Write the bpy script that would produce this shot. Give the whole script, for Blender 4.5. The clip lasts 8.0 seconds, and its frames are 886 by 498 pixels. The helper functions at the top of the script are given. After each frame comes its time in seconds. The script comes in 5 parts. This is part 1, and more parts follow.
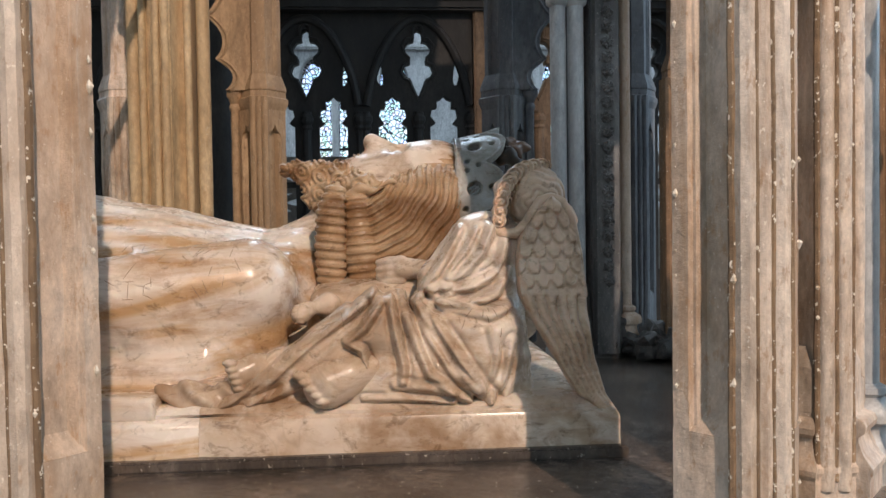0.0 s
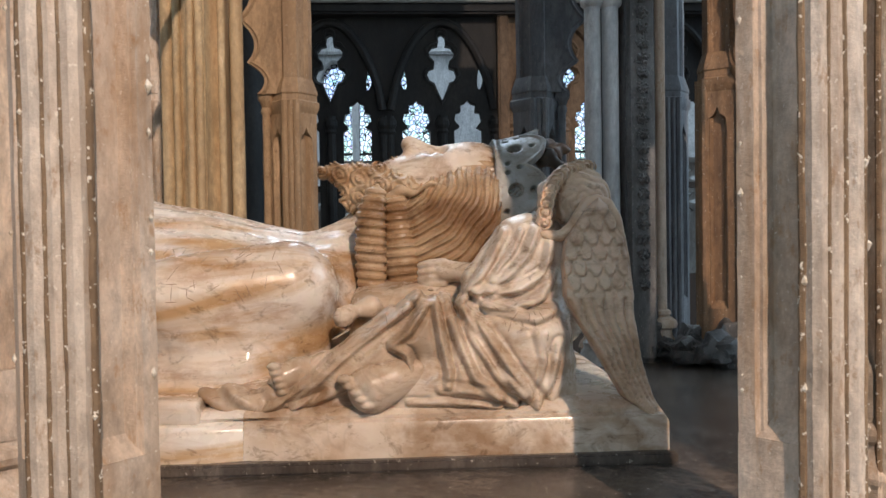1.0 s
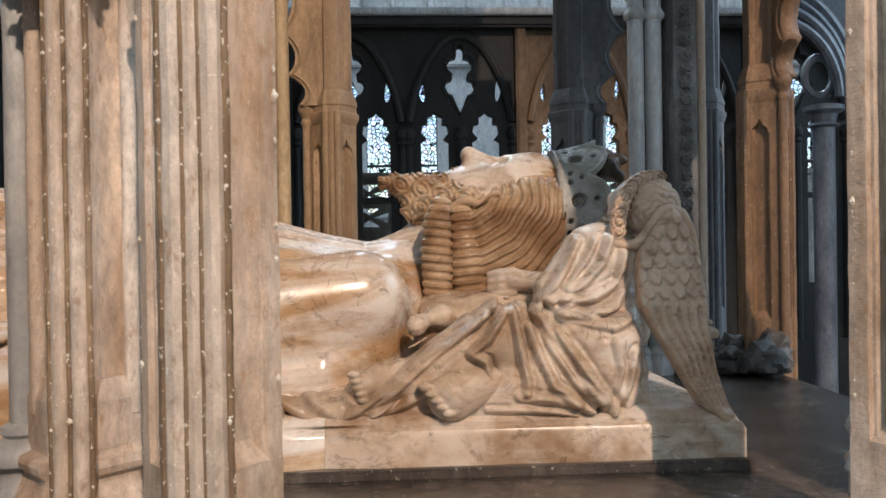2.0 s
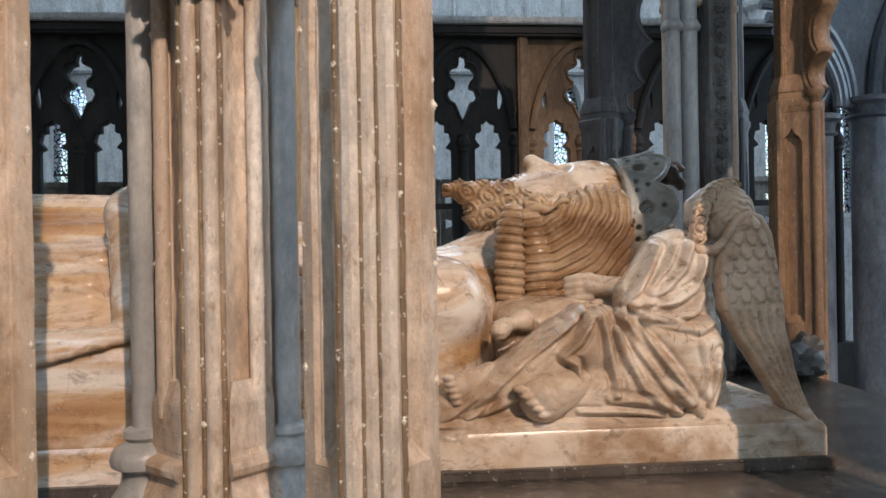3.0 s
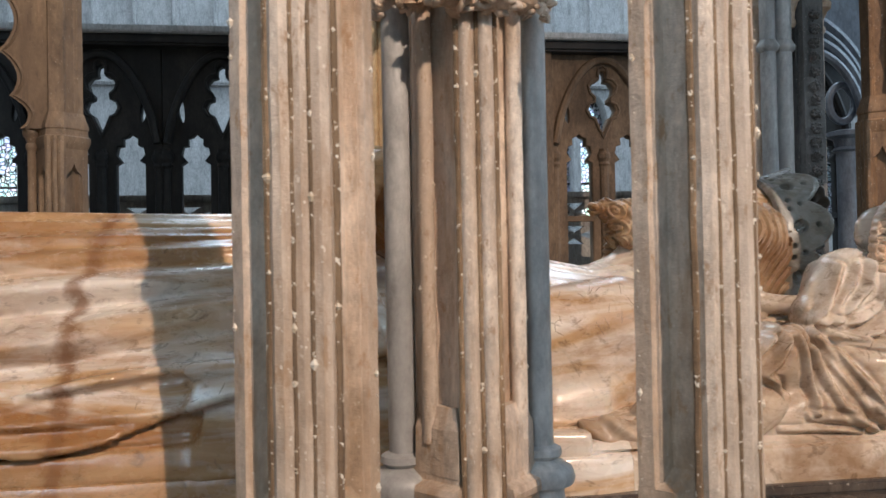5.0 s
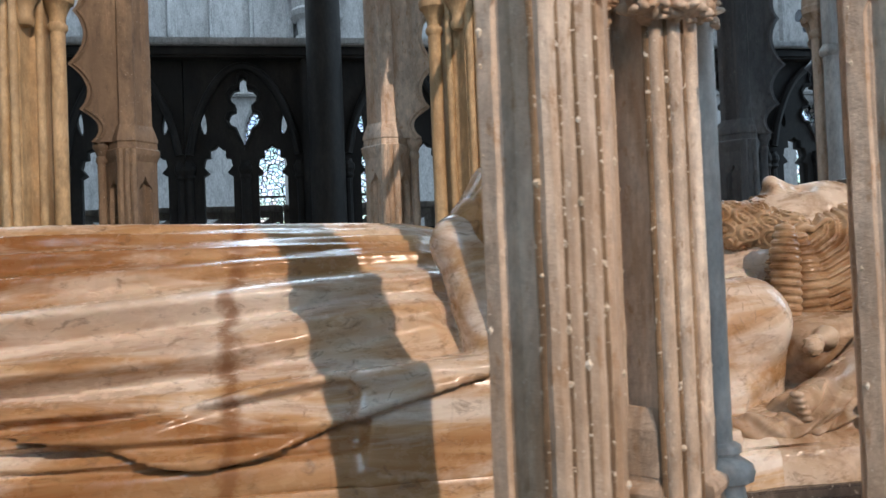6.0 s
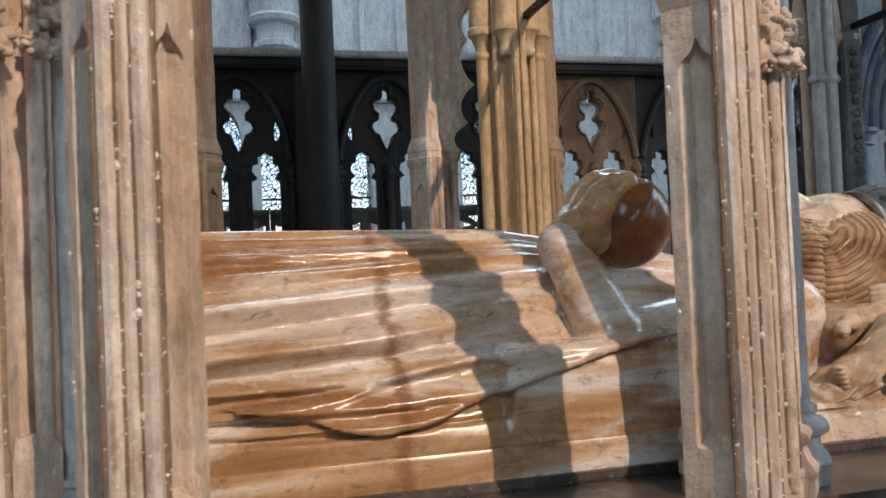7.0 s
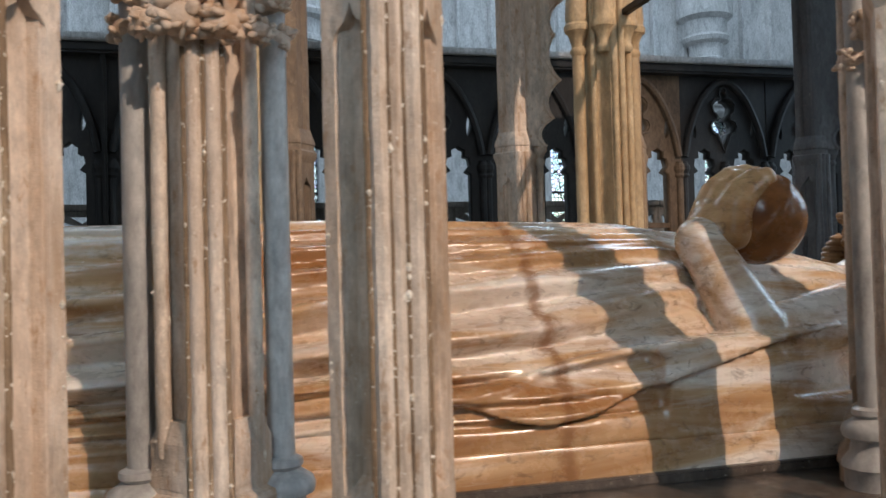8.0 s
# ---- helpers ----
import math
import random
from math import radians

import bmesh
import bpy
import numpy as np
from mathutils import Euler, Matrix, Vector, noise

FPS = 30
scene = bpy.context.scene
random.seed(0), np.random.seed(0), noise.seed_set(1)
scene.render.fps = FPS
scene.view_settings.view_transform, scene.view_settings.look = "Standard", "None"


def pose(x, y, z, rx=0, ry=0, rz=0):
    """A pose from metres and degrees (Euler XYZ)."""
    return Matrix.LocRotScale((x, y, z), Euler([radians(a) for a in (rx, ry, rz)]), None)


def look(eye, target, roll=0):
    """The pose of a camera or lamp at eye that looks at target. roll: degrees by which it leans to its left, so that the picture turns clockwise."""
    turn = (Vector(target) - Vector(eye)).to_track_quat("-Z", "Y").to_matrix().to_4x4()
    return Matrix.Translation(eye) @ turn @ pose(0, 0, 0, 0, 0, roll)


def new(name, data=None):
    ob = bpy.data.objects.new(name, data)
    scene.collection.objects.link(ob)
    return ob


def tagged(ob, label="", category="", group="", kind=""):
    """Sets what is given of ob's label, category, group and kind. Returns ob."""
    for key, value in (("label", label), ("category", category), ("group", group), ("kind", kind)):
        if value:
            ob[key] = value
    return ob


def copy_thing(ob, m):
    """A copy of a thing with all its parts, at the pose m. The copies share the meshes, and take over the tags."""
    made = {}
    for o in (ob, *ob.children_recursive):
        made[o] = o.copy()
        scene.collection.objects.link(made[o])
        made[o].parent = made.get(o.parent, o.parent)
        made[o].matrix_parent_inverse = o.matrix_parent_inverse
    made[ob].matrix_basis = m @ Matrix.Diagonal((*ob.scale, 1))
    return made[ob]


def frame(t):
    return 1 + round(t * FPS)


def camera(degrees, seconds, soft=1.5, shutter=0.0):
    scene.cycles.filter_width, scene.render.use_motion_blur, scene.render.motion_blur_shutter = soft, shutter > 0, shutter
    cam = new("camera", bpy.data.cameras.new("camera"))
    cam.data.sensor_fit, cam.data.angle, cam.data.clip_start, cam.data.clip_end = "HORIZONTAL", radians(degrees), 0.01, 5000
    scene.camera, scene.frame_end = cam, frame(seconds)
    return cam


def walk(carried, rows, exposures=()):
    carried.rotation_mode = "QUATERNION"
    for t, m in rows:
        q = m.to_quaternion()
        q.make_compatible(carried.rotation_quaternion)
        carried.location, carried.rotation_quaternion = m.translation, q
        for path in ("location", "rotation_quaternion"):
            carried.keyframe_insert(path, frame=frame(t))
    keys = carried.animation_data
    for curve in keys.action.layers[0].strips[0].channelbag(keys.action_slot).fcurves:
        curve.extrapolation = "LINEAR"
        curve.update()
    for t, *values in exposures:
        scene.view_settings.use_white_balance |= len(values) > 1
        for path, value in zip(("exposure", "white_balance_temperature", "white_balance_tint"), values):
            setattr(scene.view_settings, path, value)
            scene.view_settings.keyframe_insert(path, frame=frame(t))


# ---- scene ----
cam = camera(57.6, 8.0, shutter=0.25)
METRES, EYE, TILT, LEAN, TURN = 1.5, 1.55, 0.0, 0.0, -4.2
ROWS = [
    (0.0, 0.0, 0.0, 0.0, -0.02, -1.63, 0.86),
    (0.5, -0.0012, 0.0025, 0.0008, 0.63, -1.46, 0.92),
    (1.0, -0.0257, 0.0082, -0.002, 1.16, -1.27, 0.89),
    (2.5, -0.1465, -0.0061, -0.0039, 0.58, -0.05, 0.92),
    (3.0, -0.2061, -0.0163, -0.003, -1.0, 0.05, 0.95),
    (3.5, -0.2578, -0.0327, 0.0015, -2.5, 0.1, 0.97),
    (4.0, -0.3137, -0.0368, -0.0002, -3.91, 0.18, 1.12),
    (4.5, -0.3705, -0.024, 0.0078, -3.53, 0.43, 1.06),
    (6.0, -0.5783, -0.0077, 0.0116, -5.05, 1.34, 2.28),
    (6.5, -0.6923, -0.0635, 0.0147, -7.9, 1.33, 2.37),
    (7.0, -0.7928, -0.1255, 0.0162, -9.99, 1.35, 2.58),
    (7.5, -0.8624, -0.1277, 0.0128, -10.07, 1.18, 2.24),
    (8.0, -0.9521, -0.1007, 0.0148, -9.96, 1.18, 1.58),
]
walk(cam, [(t, pose(0, 0, EYE, TILT, LEAN, TURN) @ pose(METRES * x, METRES * y, METRES * z, 90 + pitch, roll, yaw)) for t, x, y, z, yaw, pitch, roll in ROWS])

# ---- light ----
world = bpy.data.worlds.new("sky")
scene.world = world
world.use_nodes = True
wn = world.node_tree
sky = wn.nodes.new("ShaderNodeTexSky")
sky.sky_type, sky.sun_disc = "NISHITA", False
sky.sun_elevation, sky.sun_rotation = radians(35), radians(200)
wn.links.new(sky.outputs[0], wn.nodes["Background"].inputs[0])
wn.nodes["Background"].inputs[1].default_value = 0.3


def lamp(name, kind, eye, target, power, colour, size, size_y=0.0):
    data = bpy.data.lights.new(name, kind)
    data.energy, data.color = power, colour
    if kind == "AREA":
        data.shape, data.size, data.size_y = "RECTANGLE", size, size_y
    else:
        data.shadow_soft_size = size
    ob = new(name, data)
    ob.matrix_world = look(eye, target)
    return ob


SPOT = lamp("floodlight", "SPOT", (2.08, -6.8, 7.5), (-0.3, 1.2, 1.6), 3850, (1.0, 0.785, 0.64), 0.05)
SPOT.data.spot_size, SPOT.data.spot_blend = radians(32), 0.55
# one lamp inside each high north window opening
for wx in (-6.0, -1.0, 4.0):
    lamp("window_daylight", "AREA", (wx, 8.8, 8.0), (wx, 0, 2.0), 300, (0.66, 0.83, 1.0), 2.2, 4.0)
# added fill lamps for cool ambient light; no window stands behind them
lamp("window_daylight", "AREA", (0.0, 5.0, 9.5), (0.0, 9.0, 4.0), 330, (0.66, 0.83, 1.0), 8.0, 3.0)
lamp("window_daylight", "AREA", (7.4, 2.0, 5.0), (0, 1.5, 1.7), 300, (0.58, 0.79, 1.0), 4.0, 4.0)
lamp("window_daylight", "AREA", (-8.4, 0.0, 6.5), (0, 1.0, 1.5), 38, (0.58, 0.78, 1.0), 4.0, 4.5)
lamp("window_daylight", "AREA", (-4.8, -7.8, 6.8), (-0.8, 1.0, 1.5), 285, (0.60, 0.80, 1.0), 2.6, 3.6)
lamp("window_daylight", "AREA", (4.2, -3.0, 3.6), (0.3, 1.2, 1.5), 64, (0.66, 0.83, 1.0), 2.0, 2.2)


# ---- materials ----
def material(name, rough=0.7):
    m = bpy.data.materials.new(name)
    m.use_nodes = True
    t = m.node_tree
    b = t.nodes["Principled BSDF"]
    b.inputs["Roughness"].default_value = rough
    return m, t, b


def noise_node(t, scale, detail=6.0, rough=0.6, stretch=(1, 1, 1), distortion=0.0):
    mp = t.nodes.new("ShaderNodeMapping")
    mp.inputs["Scale"].default_value = stretch
    n = t.nodes.new("ShaderNodeTexNoise")
    n.inputs["Scale"].default_value, n.inputs["Detail"].default_value = scale, detail
    n.inputs["Roughness"].default_value, n.inputs["Distortion"].default_value = rough, distortion
    geo = t.nodes.new("ShaderNodeNewGeometry")
    t.links.new(geo.outputs["Position"], mp.inputs["Vector"])
    t.links.new(mp.outputs[0], n.inputs["Vector"])
    return n.outputs["Fac"]


def ramp(t, value, stops):
    r = t.nodes.new("ShaderNodeValToRGB")
    while len(r.color_ramp.elements) < len(stops):
        r.color_ramp.elements.new(0.5)
    for e, (p, c) in zip(r.color_ramp.elements, stops):
        e.position, e.color = p, (*c, 1) if len(c) == 3 else c
    t.links.new(value, r.inputs[0])
    return r.outputs[0]


def grey(v):
    return (v, v, v)


def mix(t, fac, a, b, how="MIX"):
    n = t.nodes.new("ShaderNodeMix")
    n.data_type, n.blend_type = "RGBA", how
    for socket, v in ((n.inputs["Factor"], fac), (n.inputs["A"], a), (n.inputs["B"], b)):
        if isinstance(v, (int, float)):
            socket.default_value = v
        elif isinstance(v, tuple):
            socket.default_value = (*v, 1)
        else:
            t.links.new(v, socket)
    return n.outputs["Result"]


def bump(t, b, height, strength, distance):
    n = t.nodes.new("ShaderNodeBump")
    n.inputs["Strength"].default_value, n.inputs["Distance"].default_value = strength, distance
    t.links.new(height, n.inputs["Height"])
    t.links.new(n.outputs[0], b.inputs["Normal"])


def stone(name, dark, mid, light, rough=0.75, fleck=0.0, streak=None, relief=0.5, fleck_at=0.655, chip=270.0):
    """Weathered limestone: broad staining, grain, vertical streaks and pale chips."""
    m, t, b = material(name, rough)
    c = ramp(t, noise_node(t, 6.0, 6, 0.65, (1, 1, 0.42)), [(0.33, dark), (0.5, mid), (0.68, light)])
    grain = noise_node(t, 70.0, 6, 0.75, (1, 1, 0.5))
    c = mix(t, 1.0, c, ramp(t, grain, [(0.30, grey(0.62)), (0.70, grey(1.22))]), "MULTIPLY")
    c = mix(t, 1.0, c, ramp(t, noise_node(t, 19.0, 5, 0.7, (1, 1, 0.35), 0.5), [(0.34, grey(0.72)), (0.5, grey(1.0)), (0.68, grey(1.12))]), "MULTIPLY")
    if streak:
        wash = ramp(t, noise_node(t, 11.0, 5, 0.6, (1, 1, 0.07), 0.3), [(0.48, grey(0)), (0.64, grey(0.65))])
        c = mix(t, wash, c, tuple(0.5 * (p + q) for p, q in zip(mid, streak)))
        s = ramp(t, noise_node(t, 26.0, 6, 0.7, (1, 1, 0.11), 0.4), [(0.50, grey(0)), (0.70, grey(0.7))])
        c = mix(t, s, c, streak)
    if fleck:
        s = ramp(t, noise_node(t, chip, 3, 0.6, (1, 1, 0.7)), [(fleck_at, grey(0)), (fleck_at + 0.035, grey(fleck))])
        pits = ramp(t, noise_node(t, 85.0, 5, 0.7, (1, 1, 0.4)), [(0.57, grey(0)), (0.68, grey(0.7))])
        c = mix(t, pits, c, streak or dark)
        c = mix(t, s, c, (0.78, 0.70, 0.58))
    t.links.new(c, b.inputs["Base Color"])
    bump(t, b, noise_node(t, 55.0, 6, 0.7), relief, 0.004)
    return m


PALE = stone("pale_limestone", (0.38, 0.27, 0.18), (0.62, 0.495, 0.385), (0.79, 0.68, 0.57), 0.5, 0.5, (0.38, 0.21, 0.095), 0.85, 0.66)
ROLLED = stone("pale_limestone_roll", (0.43, 0.325, 0.235), (0.66, 0.545, 0.435), (0.80, 0.70, 0.59), 0.45, 0.7, (0.30, 0.165, 0.075), 0.8, 0.64, 190.0)
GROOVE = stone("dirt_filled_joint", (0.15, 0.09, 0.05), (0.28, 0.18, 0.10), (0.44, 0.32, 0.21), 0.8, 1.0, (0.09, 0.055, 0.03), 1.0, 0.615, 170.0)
OCHRE = stone("ochre_limestone", (0.37, 0.24, 0.12), (0.50, 0.35, 0.188), (0.60, 0.45, 0.275), 0.65, 0.3, (0.33, 0.20, 0.095))
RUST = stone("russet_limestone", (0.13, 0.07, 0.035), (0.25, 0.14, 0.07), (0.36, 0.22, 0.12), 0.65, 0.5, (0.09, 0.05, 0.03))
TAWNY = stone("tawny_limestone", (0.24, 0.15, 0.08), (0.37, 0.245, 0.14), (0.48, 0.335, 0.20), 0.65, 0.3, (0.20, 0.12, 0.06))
# blue-grey that carries the shade on the far east posts
SHADE_GREY = stone("slate_grey_limestone", (0.085, 0.09, 0.10), (0.15, 0.156, 0.168), (0.25, 0.255, 0.262), 0.6, 0.2, (0.06, 0.06, 0.065))
# brown with the canopy's shadow on the far western posts painted in
SHADE_BROWN = stone("umber_limestone", (0.12, 0.085, 0.06), (0.24, 0.17, 0.11), (0.36, 0.26, 0.17), 0.65, 0.3, (0.10, 0.07, 0.05))
GREYSTONE = stone("grey_limestone", (0.26, 0.24, 0.21), (0.40, 0.37, 0.33), (0.52, 0.49, 0.44), 0.65, 0.2, (0.15, 0.13, 0.12))
# dark tone with the far east pier's shade painted in; broken stones share it
SHADOWED = stone("sooty_limestone", (0.06, 0.055, 0.05), (0.115, 0.107, 0.10), (0.19, 0.178, 0.168), 0.6, 0.3, (0.03, 0.027, 0.025))
MARBLE = stone("grey_marble", (0.29, 0.29, 0.285), (0.45, 0.445, 0.43), (0.60, 0.585, 0.555), 0.34, 0.0, (0.26, 0.255, 0.25), 0.3)
BLUE = stone("blue_marble", (0.08, 0.095, 0.12), (0.135, 0.155, 0.19), (0.21, 0.235, 0.27), 0.35, 0.0, None, 0.3)
# near-black: the shade on the screen's near side is in the colour
DARK = stone("shaded_screen_stone", (0.009, 0.008, 0.008), (0.019, 0.017, 0.016), (0.040, 0.034, 0.030), 0.7, 0.0, None, 0.3)
# the same screen, browner where warm light on it is painted in
SCREEN_LIT = stone("warm_lit_screen_stone", (0.09, 0.055, 0.03), (0.16, 0.10, 0.058), (0.23, 0.15, 0.09), 0.75)
LEDGE = stone("chest_marble", (0.05, 0.042, 0.036), (0.095, 0.076, 0.062), (0.20, 0.155, 0.12), 0.24, 0.35, (0.05, 0.035, 0.025), 0.3, 0.66, 150.0)
ASHLAR = stone("pale_ashlar", (0.42, 0.42, 0.42), (0.52, 0.52, 0.52), (0.6, 0.6, 0.6), 0.8, 0.0, None, 0.2)
PAVING = stone("paving", (0.16, 0.14, 0.12), (0.22, 0.2, 0.17), (0.3, 0.27, 0.23), 0.5)


def alabaster(name, pale, honey, brown, amount, rough, run=1.0):
    """Polished alabaster, stained in clouds; run below 1 draws the stains out along the figure."""
    m, t, b = material(name, rough)
    stain = ramp(t, noise_node(t, 4.6, 5, 0.52, (run, 1.0, 1.9 if run < 0.5 else 1.2), 0.9), [(0.53 - amount, pale), (0.52, honey), (0.64, brown)])
    c = mix(t, ramp(t, noise_node(t, 13.0, 7, 0.68, (0.1 + run, 1, 1.5), 0.9), [(0.46, grey(0)), (0.70, grey(0.8))]), stain, brown)
    c = mix(t, ramp(t, noise_node(t, 8.0, 5, 0.65, (0.1 + run, 1, 1.7), 0.6), [(0.52, grey(0)), (0.66, grey(0.7))]), c, pale)
    vein = ramp(t, noise_node(t, 4.0, 3, 0.5, (1, 1, 1), 1.2), [(0.490, grey(1)), (0.5, grey(0.4)), (0.510, grey(1))])
    c = mix(t, 0.2, c, vein, "MULTIPLY")
    dirt = ramp(t, noise_node(t, 46.0, 5, 0.7, (0.7, 1, 1.2), 0.7), [(0.56, grey(0)), (0.68, grey(0.6))])
    c = mix(t, dirt, c, (0.13, 0.075, 0.04))
    geo = t.nodes.new("ShaderNodeNewGeometry")
    sep = t.nodes.new("ShaderNodeSeparateXYZ")
    t.links.new(geo.outputs["Position"], sep.inputs[0])
    if name == "alabaster":
        # the brown joint between the two blocks
        wob = t.nodes.new("ShaderNodeMath")
        wob.operation = "MULTIPLY_ADD"
        t.links.new(noise_node(t, 9.0, 5, 0.7), wob.inputs[0])
        wob.inputs[1].default_value = 0.07
        t.links.new(sep.outputs["X"], wob.inputs[2])
        far = t.nodes.new("ShaderNodeMath")
        far.operation = "ADD"
        t.links.new(wob.outputs[0], far.inputs[0])
        far.inputs[1].default_value = JOINT
        ab = t.nodes.new("ShaderNodeMath")
        ab.operation = "ABSOLUTE"
        t.links.new(far.outputs[0], ab.inputs[0])
        line = ramp(t, ab.outputs[0], [(0.004, grey(0.75)), (0.016, grey(0))])
        c = mix(t, line, c, (0.20, 0.085, 0.03))
    t.links.new(c, b.inputs["Base Color"])
    t.links.new(ramp(t, noise_node(t, 26.0, 5, 0.7), [(0.35, grey(rough - 0.07)), (0.75, grey(rough + 0.14))]), b.inputs["Roughness"])
    bump(t, b, noise_node(t, 34.0, 5, 0.6), 0.22, 0.003)
    b.inputs["Specular IOR Level"].default_value = 0.5 if run < 0.5 else 0.28
    b.inputs["Subsurface Weight"].default_value = 0.12
    b.inputs["Subsurface Radius"].default_value = (0.012, 0.006, 0.003)
    return m


JOINT = 0.94
ALAB = alabaster("alabaster", (0.70, 0.615, 0.525), (0.52, 0.335, 0.18), (0.29, 0.135, 0.05), 0.10, 0.25, 0.22)
HAIRY = alabaster("stained_alabaster", (0.47, 0.335, 0.21), (0.35, 0.215, 0.115), (0.175, 0.09, 0.04), 0.16, 0.27)
ANGELIC = alabaster("pale_alabaster", (0.66, 0.56, 0.46), (0.53, 0.405, 0.295), (0.29, 0.18, 0.105), 0.13, 0.26)
GREYED = alabaster("greyed_alabaster", (0.42, 0.40, 0.365), (0.31, 0.29, 0.255), (0.16, 0.135, 0.105), 0.16, 0.30)
WINGED = alabaster("brown_alabaster", (0.68, 0.49, 0.345), (0.54, 0.365, 0.24), (0.28, 0.165, 0.09), 0.16, 0.36)
ORBED = alabaster("russet_alabaster", (0.33, 0.135, 0.045), (0.235, 0.088, 0.028), (0.11, 0.040, 0.014), 0.16, 0.24)
HONEYED = alabaster("honey_alabaster", (0.56, 0.335, 0.165), (0.43, 0.225, 0.095), (0.20, 0.09, 0.035), 0.16, 0.27)
# near-black tone of the crown's broken lilies
BLACKISH = alabaster("blackish_alabaster", (0.07, 0.055, 0.045), (0.05, 0.04, 0.032), (0.03, 0.022, 0.018), 0.16, 0.4)


# ---- building blocks ----
def link_mesh(name, bm, mat, parent=None, label="", smooth=False):
    me = bpy.data.meshes.new(name)
    bmesh.ops.recalc_face_normals(bm, faces=bm.faces)
    bm.to_mesh(me)
    bm.free()
    for m in (mat if isinstance(mat, (list, tuple)) else [mat]):
        me.materials.append(m)
    if smooth:
        for p in me.polygons:
            p.use_smooth = True
    ob = new(name, me)
    if parent:
        ob.parent = parent
    if label:
        tagged(ob, label)
    return ob


part = link_mesh


def sharp(ob, angle=40):
    """Smooth shading but for edges sharper than the angle."""
    me = ob.data
    bm = bmesh.new()
    bm.from_mesh(me)
    for f in bm.faces:
        f.smooth = True
    for e in bm.edges:
        e.smooth = not (len(e.link_faces) == 2 and e.calc_face_angle(0) > radians(angle))
    bm.to_mesh(me)
    bm.free()
    return ob


def worn(bm, amount=0.0012, scale=28.0, seed=0.0):
    """Small unevenness of hand-cut, worn stone."""
    for v in bm.verts:
        p = v.co * scale + Vector((seed, seed * 2, 0))
        v.co.x += amount * noise.noise(p)
        v.co.y += amount * noise.noise(p + Vector((31, 7, 3)))


def prism(outline, z0, z1, step=0.04, bm=None, wear=0.0012, seed=0.0):
    """An upright solid over a closed outline, with rings every step."""
    bm = bm or bmesh.new()
    n = max(1, round((z1 - z0) / step))
    rings = []
    for i in range(n + 1):
        z = z0 + (z1 - z0) * i / n
        rings.append([bm.verts.new((x, y, z)) for x, y in outline])
    k = len(outline)
    for a, b in zip(rings, rings[1:]):
        for i in range(k):
            bm.faces.new((a[i], a[(i + 1) % k], b[(i + 1) % k], b[i]))
    bm.faces.new(rings[0][::-1])
    bm.faces.new(rings[-1])
    if wear:
        worn(bm, wear, seed=seed)
    return bm


def circle(cx, cy, r, n=14):
    return [(cx + r * math.cos(2 * math.pi * i / n), cy + r * math.sin(2 * math.pi * i / n)) for i in range(n)]


def turned(profile, cx=0.0, cy=0.0, n=20, bm=None, squash=1.0):
    """A turned solid from (radius, z) pairs."""
    bm = bm or bmesh.new()
    rings = [[bm.verts.new((cx + r * math.cos(2 * math.pi * i / n), cy + r * squash * math.sin(2 * math.pi * i / n), z)) for i in range(n)] for r, z in profile]
    for a, b in zip(rings, rings[1:]):
        for i in range(n):
            bm.faces.new((a[i], a[(i + 1) % n], b[(i + 1) % n], b[i]))
    bm.faces.new(rings[0][::-1])
    bm.faces.new(rings[-1])
    return bm


def stacked(outline, steps, bm=None):
    """A solid of one outline scaled ring by ring: (scale, z) pairs."""
    bm = bm or bmesh.new()
    rings = [[bm.verts.new((x * s, y * s, z)) for x, y in outline] for s, z in steps]
    k = len(outline)
    for a, b in zip(rings, rings[1:]):
        for i in range(k):
            bm.faces.new((a[i], a[(i + 1) % k], b[(i + 1) % k], b[i]))
    bm.faces.new(rings[0][::-1])
    bm.faces.new(rings[-1])
    return bm


def box(x0, y0, z0, x1, y1, z1, bm=None, bevel=0.0):
    own = bm is None
    bm = bm or bmesh.new()
    g = bmesh.ops.create_cube(bm, size=1.0, matrix=Matrix.LocRotScale(((x0 + x1) / 2, (y0 + y1) / 2, (z0 + z1) / 2), None, (x1 - x0, y1 - y0, z1 - z0)))
    if bevel:
        es = list({e for v in g["verts"] for e in v.link_edges})
        bmesh.ops.bevel(bm, geom=es, offset=bevel, segments=2, affect="EDGES")
    return bm


def plate(shape, y0, y1, bm=None):
    """A flat solid in the x-z plane between two depths."""
    bm = bm or bmesh.new()
    a = [bm.verts.new((x, y0, z)) for x, z in shape]
    b = [bm.verts.new((x, y1, z)) for x, z in shape]
    k = len(shape)
    fs = [bm.faces.new(a), bm.faces.new(b[::-1])]
    for i in range(k):
        bm.faces.new((a[i], b[i], b[(i + 1) % k], a[(i + 1) % k]))
    bmesh.ops.triangulate(bm, faces=fs)
    return bm


